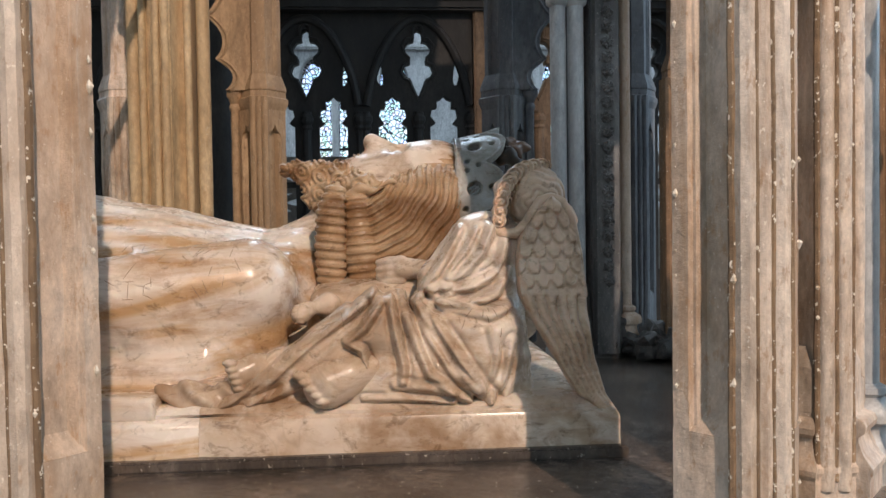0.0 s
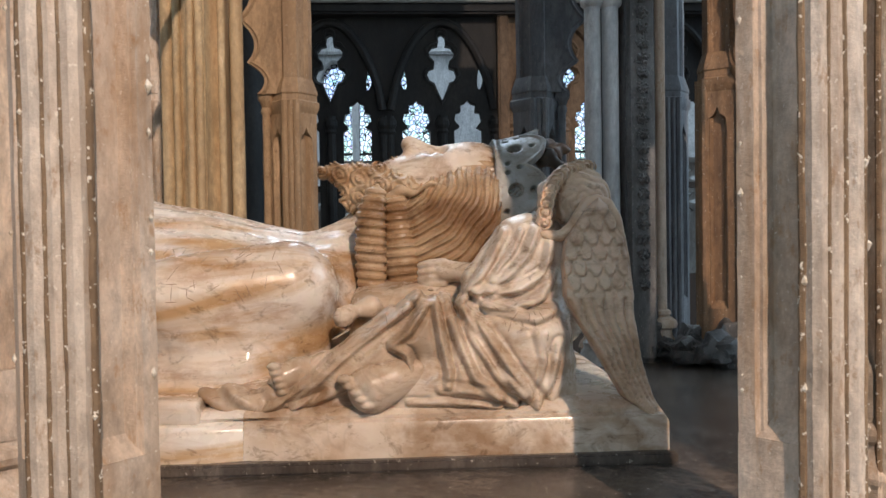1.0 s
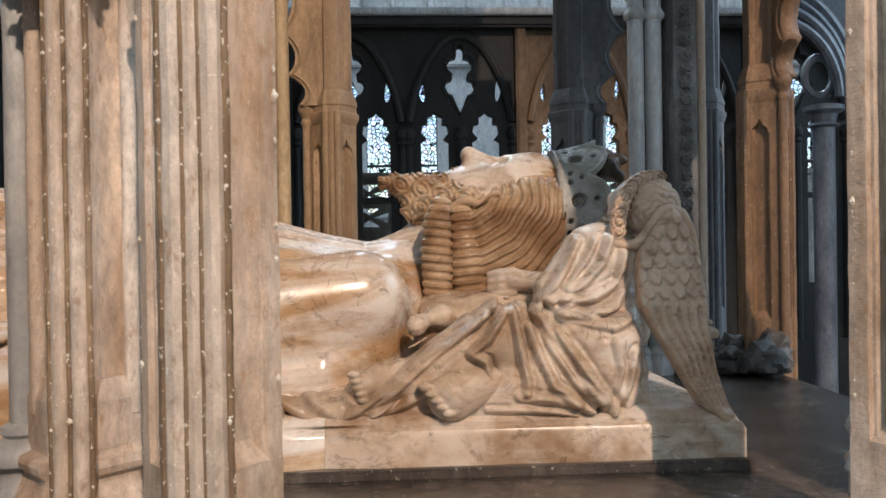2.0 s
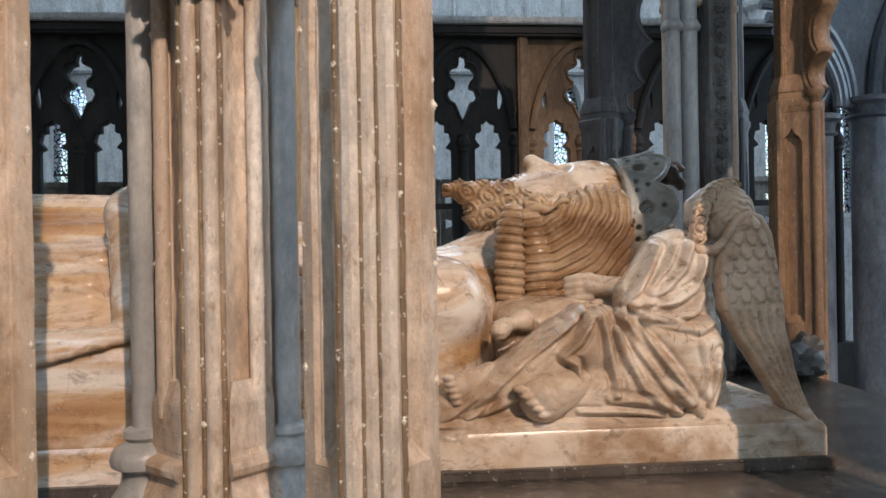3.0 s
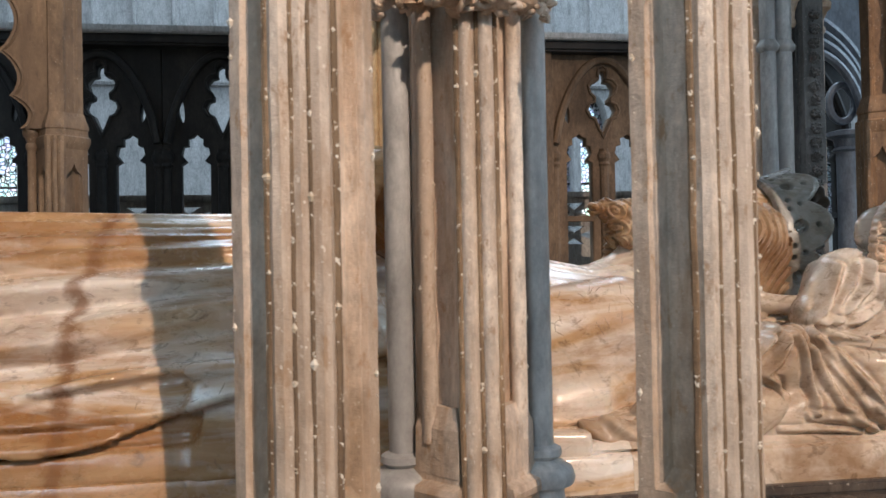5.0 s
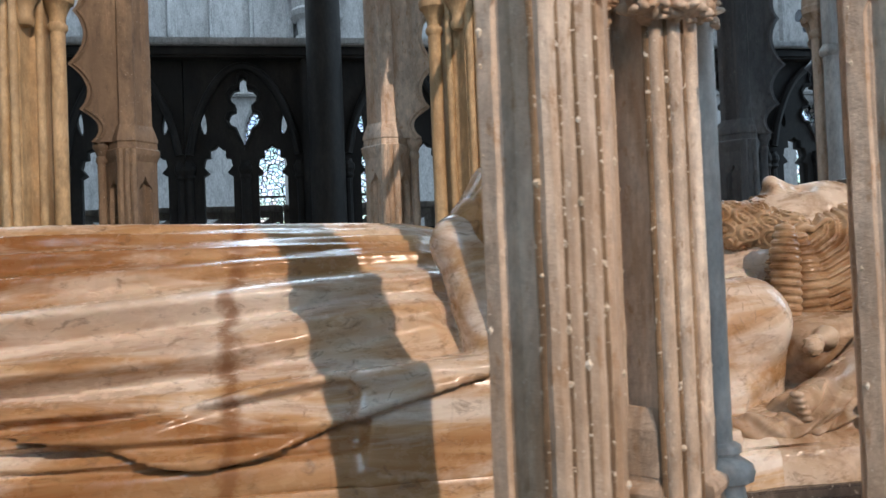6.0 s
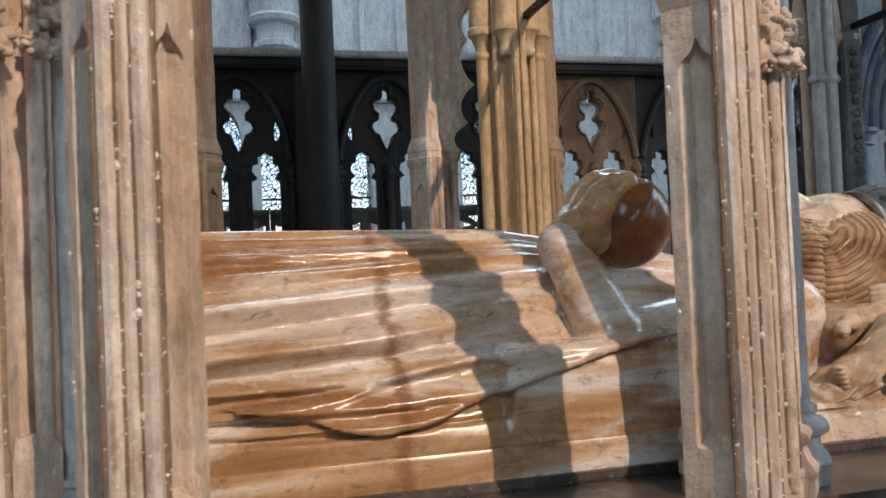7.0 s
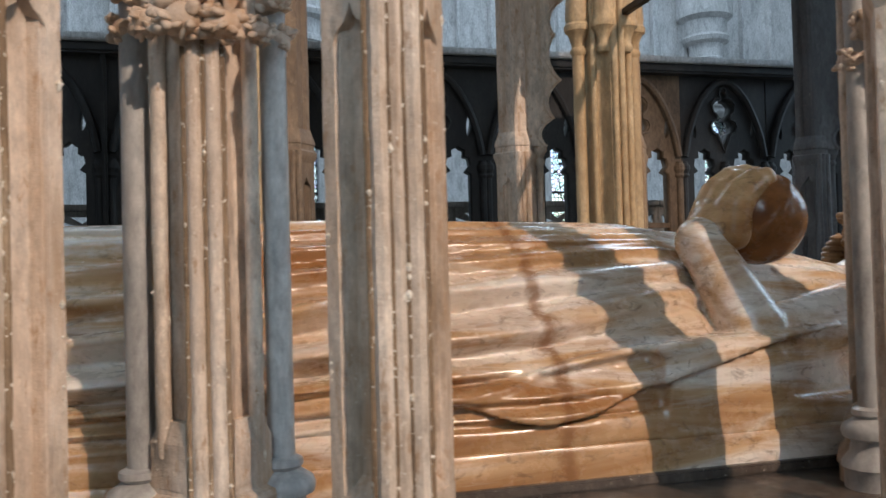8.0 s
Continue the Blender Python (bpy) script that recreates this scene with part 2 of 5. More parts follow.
def pierced(outer, holes, y0, y1):
    """A plate with openings through it: a 2D curve with holes, made solid."""
    cu = bpy.data.curves.new("outline", "CURVE")
    cu.dimensions, cu.fill_mode, cu.extrude = "2D", "BOTH", (y1 - y0) / 2
    for ring in [outer] + holes:
        s = cu.splines.new("POLY")
        s.points.add(len(ring) - 1)
        for p, (x, z) in zip(s.points, ring):
            p.co = (x, z, 0, 1)
        s.use_cyclic_u = True
    ob = new("outline", cu)
    me = bpy.data.meshes.new_from_object(ob.evaluated_get(bpy.context.evaluated_depsgraph_get()))
    bm = bmesh.new()
    bm.from_mesh(me)
    bpy.data.objects.remove(ob)
    bpy.data.meshes.remove(me)
    for v in bm.verts:
        v.co = (v.co.x, (y0 + y1) / 2 + v.co.z, v.co.y)
    bmesh.ops.remove_doubles(bm, verts=bm.verts, dist=1e-5)
    return bm


def sweep(path, r, n=8, bm=None, squash=1.0):
    """A rounded bar along a path of points."""
    bm = bm or bmesh.new()
    pts = [Vector(p) for p in path]
    rings = []
    for i, p in enumerate(pts):
        d = (pts[min(i + 1, len(pts) - 1)] - pts[max(i - 1, 0)]).normalized()
        side = d.cross(Vector((0, 1, 0)))
        side = side.normalized() if side.length > 1e-4 else Vector((1, 0, 0))
        up = side.cross(d)
        rad = r(i / (len(pts) - 1)) if callable(r) else r
        rings.append([bm.verts.new(p + rad * (math.cos(2 * math.pi * k / n) * side + squash * math.sin(2 * math.pi * k / n) * up)) for k in range(n)])
    for a, b in zip(rings, rings[1:]):
        for k in range(n):
            bm.faces.new((a[k], a[(k + 1) % n], b[(k + 1) % n], b[k]))
    bm.faces.new(rings[0][::-1])
    bm.faces.new(rings[-1])
    return bm


# ---- the place: floor, walls, vault ----
tagged(link_mesh("floor", box(-10, -9, -0.2, 9, 14, 0.0), PAVING), "worn grey stone paving of the church floor", "floor", kind="structure")
tagged(link_mesh("wall_west", box(-10.4, -9, 0, -10, 14, 13), ASHLAR), "pale grey ashlar wall", "wall", kind="structure")
tagged(link_mesh("wall_south", box(-10, -9.4, 0, 9, -9, 13), ASHLAR), "pale grey ashlar wall behind the ambulatory", "wall", kind="structure")
tagged(link_mesh("wall_east", box(9, -9, 0, 9.4, 14, 13), ASHLAR), "pale grey ashlar wall", "wall", kind="structure")
tagged(link_mesh("ceiling", box(-10, -9, 13, 9, 14, 13.3), ASHLAR), "pale stone vault high above", "ceiling", kind="structure")

# ---- the tomb chest ----
PERIOD, MID, Y_PIER, Y_POST = 0.985, 1.43, 0.945, 0.725
UNITS = [-2.455, -1.47, -0.485, 0.50]

chest = new("tomb_chest")
tagged(chest, "limestone tomb chest with a dark polished marble top", "tomb chest")
part("chest_body", box(-2.60, 0.90, 0.30, 0.66, 1.96, 1.16, bevel=0.01), PALE, chest)
part("chest_top", box(-2.66, 0.845, 1.16, 0.72, 2.015, 1.238, bevel=0.008), LEDGE, chest, "dark worn marble top slab")
part("plinth", box(-2.80, 0.52, 0.0, 0.86, 2.34, 0.30, bevel=0.02), PALE, chest)
part("bearing_course", box(-2.28, 1.045, 1.238, 0.322, 1.815, 1.254, bevel=0.003), LEDGE, chest, "thin dark bearing course")


def slab(xa, xb, left_end, right_end):
    """The moulded alabaster slab on which the figure lies."""
    bm = bmesh.new()
    steps = [(0.000, 1.254), (0.0, 1.292), (0.004, 1.300), (0.012, 1.303), (0.012, 1.308), (0.02, 1.314), (0.034, 1.318)]
    rings = []
    for inset, z in steps:
        x0, x1, y0, y1 = xa + inset * left_end, xb - inset * right_end, 1.056 + inset, 1.80 - inset
        ring = []
        for k in range(80):
            f = k / 80
            ring.append((x0 + (x1 - x0) * f, y0))
        ring += [(x1, y0 + (y1 - y0) * k / 20) for k in range(20)]
        ring += [(x1 - (x1 - x0) * k / 80, y1) for k in range(80)]
        ring += [(x0, y1 - (y1 - y0) * k / 20) for k in range(20)]
        rings.append([bm.verts.new((x, y, z)) for x, y in ring])
    k = len(rings[0])
    for a, b in zip(rings, rings[1:]):
        for i in range(k):
            bm.faces.new((a[i], a[(i + 1) % k], b[(i + 1) % k], b[i]))
    bm.faces.new(rings[0][::-1])
    bm.faces.new(rings[-1])
    for v in bm.verts:
        v.co.y += 0.002 * noise.noise(v.co * 14)
        # the broken lower edge
        d = abs(v.co.x + 0.245)
        if d < 0.06 and v.co.y < 1.1 and v.co.z < 1.305:
            v.co.y += (0.06 - d) * 0.16 + 0.006 * noise.noise(v.co * 60)
    return bm


tagged(sharp(link_mesh("effigy_slab", slab(-0.2448, 0.313, 0, 1), ANGELIC)), "moulded pale alabaster slab end with rounded corners", "slab", "stones of the effigy slab")
tagged(sharp(link_mesh("effigy_slab", slab(-2.27, -0.2452, 1, 0), ALAB)), "moulded honey-stained alabaster slab with a chipped edge", "slab", "stones of the effigy slab")


# ---- carved figures: solids of smoothly joined forms ----
def carve(f, lo, hi, h):
    """The surface of the solid f < 0, as vertices and quads."""
    ax = [np.arange(a, b + h, h, dtype=np.float32) for a, b in zip(lo, hi)]
    n = [len(a) for a in ax]
    d = np.empty(n, np.float32)
    for i in range(0, n[0], 24):
        X, Y, Z = np.meshgrid(ax[0][i:i + 24], ax[1], ax[2], indexing="ij")
        d[i:i + 24] = f(X, Y, Z)
    d[0], d[-1], d[:, 0], d[:, -1], d[:, :, 0], d[:, :, -1] = 1, 1, 1, 1, 1, 1
    s = d < 0
    cell = np.zeros([k - 1 for k in n], np.int8)
    corners = [(a, b, c) for a in (0, 1) for b in (0, 1) for c in (0, 1)]
    for a, b, c in corners:
        cell += s[a:n[0] - 1 + a, b:n[1] - 1 + b, c:n[2] - 1 + c]
    idx = np.argwhere((cell > 0) & (cell < 8))
    total, count = np.zeros((len(idx), 3)), np.zeros(len(idx))
    for p in corners:
        for axis in range(3):
            if p[axis]:
                continue
            q = list(p)
            q[axis] = 1
            va = d[tuple((idx + p).T)]
            vb = d[tuple((idx + q).T)]
            cross = (va < 0) != (vb < 0)
            u = np.where(cross, va / np.where(cross, va - vb, 1), 0)
            pos = np.tile(np.array(p, float), (len(idx), 1))
            pos[:, axis] += u
            total += pos * cross[:, None]
            count += cross
    verts = (idx + total / count[:, None]) * h + np.array(lo)
    ids = np.full(cell.shape, -1, np.int64)
    ids[tuple(idx.T)] = np.arange(len(idx))
    quads = []
    for axis in range(3):
        a0 = [slice(0, k - 1) if j == axis else slice(1, k - 1) for j, k in enumerate(n)]
        a1 = [slice(1, k) if j == axis else slice(1, k - 1) for j, k in enumerate(n)]
        sa, sb = s[tuple(a0)], s[tuple(a1)]
        e = np.argwhere(sa != sb)
        inside = sa[tuple(e.T)]
        base = e + np.array([0 if j == axis else 1 for j in range(3)])
        j1, j2 = [j for j in range(3) if j != axis]
        o1, o2 = np.eye(3, dtype=int)[j1], np.eye(3, dtype=int)[j2]
        q = np.stack([ids[tuple((base - o1 - o2).T)], ids[tuple((base - o2).T)], ids[tuple(base.T)], ids[tuple((base - o1).T)]], 1)
        flip = inside if axis != 1 else ~inside
        q[~flip] = q[~flip][:, ::-1]
        quads.append(q)
    return verts, np.concatenate(quads)


def figure(name, pieces, mats, label, category):
    """One mesh from carved pieces; each piece: vertices, quads, the material slot of each face."""
    V = np.concatenate([p[0] for p in pieces])
    offs = np.cumsum([0] + [len(p[0]) for p in pieces[:-1]])
    Q = np.concatenate([p[1] + o for p, o in zip(pieces, offs)])
    S = np.concatenate([p[2] for p in pieces])
    me = bpy.data.meshes.new(name)
    me.from_pydata(V.tolist(), [], Q.tolist())
    for m in mats:
        me.materials.append(m)
    me.polygons.foreach_set("material_index", S.astype(np.int32))
    me.polygons.foreach_set("use_smooth", np.ones(len(Q), bool))
    me.update()
    return tagged(new(name, me), label, category)


def ball(X, Y, Z, c, r):
    k = np.sqrt(((X - c[0]) / r[0]) ** 2 + ((Y - c[1]) / r[1]) ** 2 + ((Z - c[2]) / r[2]) ** 2)
    return (k - 1) * min(r)


def rod(X, Y, Z, a, b, ra, rb):
    a, b = np.array(a), np.array(b)
    d = b - a
    t = np.clip(((X - a[0]) * d[0] + (Y - a[1]) * d[1] + (Z - a[2]) * d[2]) / (d @ d), 0, 1)
    return np.sqrt((X - a[0] - t * d[0]) ** 2 + (Y - a[1] - t * d[1]) ** 2 + (Z - a[2] - t * d[2]) ** 2) - (ra + (rb - ra) * t)


def chain(X, Y, Z, pts):
    """Rods through points (x, y, z, radius)."""
    d = 9.0
    for a, b in zip(pts, pts[1:]):
        d = np.minimum(d, rod(X, Y, Z, a[:3], b[:3], a[3], b[3]))
    return d


def join(a, b, k):
    h = np.clip(0.5 + 0.5 * (b - a) / k, 0, 1)
    return b + (a - b) * h - k * h * (1 - h)


def cut(a, b, k):
    return -join(-a, b, k)


def step01(x, a, b):
    t = np.clip((x - a) / (b - a), 0, 1)
    return t * t * (3 - 2 * t)


def folds(u):
    """Rounded ridges with narrow creases, one for each unit of u, from 0 to 1."""
    return np.abs(np.sin(np.pi * u)) ** 0.6


def flowing(xs, zs):
    """A smoothed run of heights along the figure."""
    fine = np.linspace(xs[0] - 0.2, xs[-1] + 0.2, 400)
    z = np.interp(fine, xs, zs)
    span = int(0.075 / (fine[1] - fine[0]))
    pad = np.concatenate([np.full(span, z[0]), z, np.full(span, z[-1])])
    return fine, np.convolve(pad, np.hanning(2 * span + 1) / np.hanning(2 * span + 1).sum(), "valid")


LOW = flowing([-1.245, -1.19, -1.11, -1.03, -0.94, -0.85, -0.756, -0.63, -0.5], [1.386, 1.384, 1.362, 1.333, 1.341, 1.372, 1.400, 1.431, 1.452])
HIGH = flowing([-1.245, -1.11, -1.03, -0.97, -0.89, -0.75, -0.62, -0.5], [1.388, 1.394, 1.406, 1.424, 1.436, 1.447, 1.452, 1.46])


# the king's figure: body
def body(X, Y, Z):
    near = MID - Y
    h = np.interp(X, [-2.3, -2.1, -1.7, -1.27, -0.95, -0.7, -0.58, -0.47, -0.36, -0.27, -0.2, -0.12], [0.30, 0.345, 0.352, 0.352, 0.348, 0.338, 0.318, 0.290, 0.248, 0.203, 0.173, 0.165])
    w = np.interp(X, [-2.3, -1.2, -0.80, -0.70, -0.60, -0.45, -0.33, -0.25, -0.15, -0.08], [0.35, 0.362, 0.352, 0.335, 0.255, 0.25, 0.30, 0.29, 0.23, 0.10])
    base = np.interp(X, [-2.3, -0.62, -0.45, -0.1], [1.305, 1.305, 1.32, 1.40])
    ang = np.arctan2((Z - base) / h, near / w)
    r = ((np.abs(near) / w) ** 1.8 + (np.abs(Z - base) / h) ** 1.8) ** 0.56
    d = (r - 1) * 0.26
    # long folds of the robe, fanning out from the waist to the feet
    a = np.minimum(ang, np.pi - ang)
    a = a - np.interp(a, [0, 0.16, 0.38, 0.62, 1.0, 1.57], [0, 0.03, 0.25, 0.42, 0.30, 0.0]) * np.clip(X + 1.2, -0.6, 0.6) + 0.012 * np.sin(11 * X)
    u = np.interp(a, [-0.2, 0.10, 0.17, 0.26, 0.38, 0.62, 0.86, 1.02, 1.20, 1.36, 1.60], [0, 1, 2, 3, 4, 5, 6, 7, 8, 9, 10])
    deep = np.interp(u, [0, 1, 3, 3.6, 4.5, 5.5, 6.2, 7, 8, 10], [0.006, 0.010, 0.014, 0.030, 0.042, 0.034, 0.015, 0.014, 0.010, 0.005])
    fade = np.interp(X, [-2.3, -1.25, -1.0, -0.85, -0.72, -0.62, -0.5], [1.1, 1.0, 0.75, 0.45, 0.25, 0.15, 0.0])
    f = np.mod(u, 1.0)
    lip = step01(f, 0.0, 0.24) * (1 - 0.85 * step01(f, 0.20, 1.0))
    d += 1.15 * fade * deep * (0.62 - lip)
    # fine pleats gathered at the waist
    d += 0.0022 * np.sin(46 * a + 2.0 * np.sin(6 * X)) * step01(a, 0.75, 1.0) * step01(-X, 0.58, 0.66) * step01(X, -1.0, -0.75)
    d += 0.0015 * np.sin(31 * a + 7 * X)
    # mantle folds over the chest and shoulder
    d += 0.006 * np.exp(-((Z - 1.500 - 0.10 * (X + 0.3)) / 0.007) ** 2) * step01(X, -0.52, -0.4) * (near > 0)
    d += 0.004 * np.exp(-((Z - 1.462 + 0.06 * (X + 0.3)) / 0.006) ** 2) * step01(X, -0.52, -0.4) * (near > 0)
    d += 0.004 * np.exp(-((Z - 1.545 + 0.12 * (X + 0.3)) / 0.006) ** 2) * step01(X, -0.52, -0.4) * (near > 0)
    d = np.maximum(d, 1.300 - Z)
    # the foot of the robe, spread on the slab in low steps
    hemz = 1.338 + 0.006 * np.sin(7 * X)
    wide = 0.366 - 0.22 * np.clip(Z - 1.318, 0, 1) + 0.003 * np.sin(X * 9 + Z * 60)
    skirt = np.maximum(np.maximum(np.abs(Y - MID) - wide, Z - hemz), np.maximum(1.30 - Z, np.maximum(X + 0.30, -2.3 - X)))
    d = join(d, skirt, 0.012)
    # near arm: sleeve and forearm
    out, top = np.interp(X, [-0.60, -0.40], [0.318, 0.250]), np.interp(X, [-0.60, -0.40], [1.400, 1.330])
    shelf = np.maximum(np.sqrt(np.maximum(np.abs(near) - out, 0) ** 2 + np.maximum(Z - top, 0) ** 2) - 0.045, np.maximum(-0.80 - X, X + 0.26) * 0.8)
    d = join(d, np.maximum(shelf, 1.30 - Z), 0.02)
    arm = rod(X, Y, Z, (-0.205, 1.225, 1.462), (-0.55, 1.150, 1.435), 0.074, 0.058)
    d = join(d, arm, 0.035)
    # flat mantle end hanging from the elbow along the robe, with a rolled lower edge
    low, up = np.interp(X, *LOW), np.interp(X, *HIGH)
    thick = (0.010 + 0.005 * np.exp(-((Z - low - 0.008) / 0.010) ** 2)) * np.interp(X, [-1.245, -1.05, -0.66, -0.47], [0.3, 1.0, 0.9, 0.1]) + 0.008 * np.exp(-((Z - up + 0.008) / 0.008) ** 2)
    sash = np.maximum(np.maximum(d - thick, np.maximum(low - Z, Z - up) * 0.8), np.maximum(-1.245 - X, X + 0.46))
    d = np.where(near > 0, np.minimum(d, sash), d)
    fore = rod(X, Y, Z, (-0.605, 1.140, 1.452), (-0.648, 1.212, 1.598), 0.056, 0.041)
    fore = join(fore, rod(X, Y, Z, (-0.6465, 1.210, 1.592), (-0.649, 1.214, 1.602), 0.0455, 0.0455), 0.003)
    return join(d, fore, 0.005)


def round_orb(a, r, y):
    """A point beside the orb: angle in degrees from its near-horizontal axis, distance from its centre."""
    return (-0.522 + r * math.cos(radians(a)), y, 1.645 + r * math.sin(radians(a)))


def hand(X, Y, Z):
    # the hand laid round the orb, its fingers over the top
    back = [(*round_orb(a, r, 1.240), w) for a, r, w in ((205, 0.092, 0.043), (178, 0.084, 0.041), (150, 0.077, 0.038), (126, 0.073, 0.033), (104, 0.072, 0.026), (86, 0.073, 0.019))]
    side = [(*round_orb(a, r, 1.188), w) for a, r, w in ((200, 0.088, 0.032), (170, 0.078, 0.031), (145, 0.070, 0.029), (122, 0.066, 0.025), (100, 0.066, 0.019))]
    d = join(chain(X, Y, Z, back), chain(X, Y, Z, side), 0.016)
    d += 0.0016 * np.cos(2 * np.pi * (Y - 1.2) / 0.026) * step01(Z, 1.655, 1.69)
    return join(d, rod(X, Y, Z, (-0.648, 1.212, 1.598), (-0.625, 1.222, 1.630), 0.041, 0.040), 0.012)


def orb(X, Y, Z):
    d = ball(X, Y, Z, (-0.520, 1.235, 1.643), (0.085, 0.085, 0.085))
    # the band round the orb, leaning
    lean = (X + 0.520) * 0.80 - (Z - 1.643) * 0.60
    return d - 0.0022 * (np.abs(lean + 0.012) < 0.007)


# the king's figure: head, hair, beard, crown, cushion
def head(X, Y, Z):
    y = np.abs(Y - MID)
    face = ball(X, y, Z, (0.045, 0, 1.58), (0.155, 0.098, 0.112))
    face = join(face, ball(X, y, Z, (0.090, 0, 1.585), (0.095, 0.102, 0.117)), 0.02)
    face = join(face, ball(X, y, Z, (-0.035, 0, 1.615), (0.06, 0.062, 0.05)), 0.03)
    nose = chain(X, y, Z, [(0.038, 0, 1.676, 0.010), (0.0, 0, 1.693, 0.013), (-0.018, 0, 1.699, 0.0155)])
    nose = join(nose, ball(X, y, Z, (-0.017, 0.014, 1.686), (0.012, 0.011, 0.011)), 0.006)
    face = join(face, nose, 0.012)
    brow = chain(X, y, Z, [(0.046, 0.01, 1.684, 0.007), (0.052, 0.04, 1.676, 0.008), (0.046, 0.07, 1.652, 0.007)])
    face = join(face, brow, 0.014)
    face = cut(face, ball(X, y, Z, (0.028, 0.034, 1.690), (0.017, 0.022, 0.016)), 0.008)
    face = join(face, ball(X, y, Z, (0.027, 0.034, 1.673), (0.010, 0.016, 0.009)), 0.003)
    lips = np.minimum(rod(X, y, Z, (-0.046, 0, 1.664), (-0.044, 0.022, 1.656), 0.007, 0.004), rod(X, y, Z, (-0.060, 0, 1.662), (-0.056, 0.020, 1.655), 0.008, 0.004))
    face = join(face, lips, 0.004)
    return join(face, rod(X, y, Z, (-0.02, 0, 1.54), (-0.16, 0, 1.475), 0.072, 0.080), 0.03)


def hair(X, Y, Z):
    y = np.abs(Y - MID)
    # side masses that fall to the cushion
    d = ball(X, y, Z, (0.045, 0.080, 1.520), (0.125, 0.074, 0.112))
    d = join(d, ball(X, y, Z, (0.085, 0.070, 1.575), (0.085, 0.078, 0.078)), 0.03)
    dx, dz = X + 0.050, Z - 1.650
    rad = np.sqrt(dx ** 2 + dz ** 2)
    sway = step01(X, -0.01, 0.10)
    turn = np.arctan2(dz, dx)
    # the hairline, rounded off towards the face, and the crown's edge
    line = 1.600 + 0.33 * (X + 0.06) + 0.5 * (0.130 - y) + 0.004 * np.sin(X * 130)
    d = -join(-d, (line - Z) * 0.8, 0.03)
    d = np.maximum(d, X - 0.122 - 0.10 * (Z - 1.6))
    # wavy strands, each of finer ones, in swags from the lock up to the crown
    wavy = (0.05 + 0.13 * sway) * np.sin(turn * 13 + 24 * rad)
    strand = np.abs(np.sin(np.pi * (rad / 0.0150 + wavy)))
    d -= 0.0085 * (strand ** 0.45 - 0.6) + 0.0014 * np.cos(2 * np.pi * 3 * (rad / 0.0150 + wavy))
    # rolled strand along the hairline
    wave = 0.004 * np.sin(X * 130)
    edge = chain(X, y, Z - wave, [(-0.070, 0.112, 1.603, 0.009), (-0.02, 0.115, 1.612, 0.007), (0.02, 0.114, 1.622, 0.003)])
    edge += 0.0015 * np.sin(X * 110 + Z * 60)
    d = np.minimum(d, edge)
    # the rolled lock before the ear
    lock = chain(X, y, Z, [(-0.076, 0.128, 1.606, 0.016), (-0.083, 0.138, 1.575, 0.023), (-0.085, 0.140, 1.52, 0.0235), (-0.084, 0.138, 1.465, 0.022)])
    lock -= 0.0052 * (np.abs(np.sin(np.pi * (Z / 0.0135 + 0.35 * (X + 0.085) / 0.04))) ** 0.6 - 0.6) + 0.0009 * np.cos(2 * np.pi * 3 * (Z / 0.0135 + 0.35 * (X + 0.085) / 0.04))
    d = np.minimum(d, lock)
    back = chain(X, y, Z, [(-0.045, 0.112, 1.588, 0.02), (-0.035, 0.124, 1.52, 0.03), (-0.03, 0.124, 1.465, 0.028)])
    back -= 0.0052 * (np.abs(np.sin(np.pi * (Z / 0.0145 - 0.25 * X / 0.04))) ** 0.6 - 0.6) + 0.0009 * np.cos(2 * np.pi * 3 * (Z / 0.0145 - 0.25 * X / 0.04))
    return np.minimum(d, back)


def beard(X, Y, Z):
    y = np.abs(Y - MID)
    d = chain(X, y, Z, [(-0.055, 0.02, 1.618, 0.048), (-0.10, 0.012, 1.632, 0.036), (-0.15, 0.0, 1.650, 0.020), (-0.168, 0.0, 1.652, 0.013)])
    d = join(d, rod(X, y, Z, (-0.03, 0.075, 1.61), (-0.11, 0.03, 1.605), 0.032, 0.028), 0.02)
    d = join(d, rod(X, y, Z, (-0.040, 0.012, 1.668), (-0.075, 0.05, 1.640), 0.010, 0.012), 0.006)
    curl = np.sqrt((np.mod(X + 0.02, 0.034) - 0.017) ** 2 + (np.mod(Z + 0.3 * X, 0.030) - 0.015) ** 2)
    return d + 0.0032 * np.cos(2 * np.pi * curl / 0.0088) + 0.0015 * np.sin(X * 170 + Z * 210)


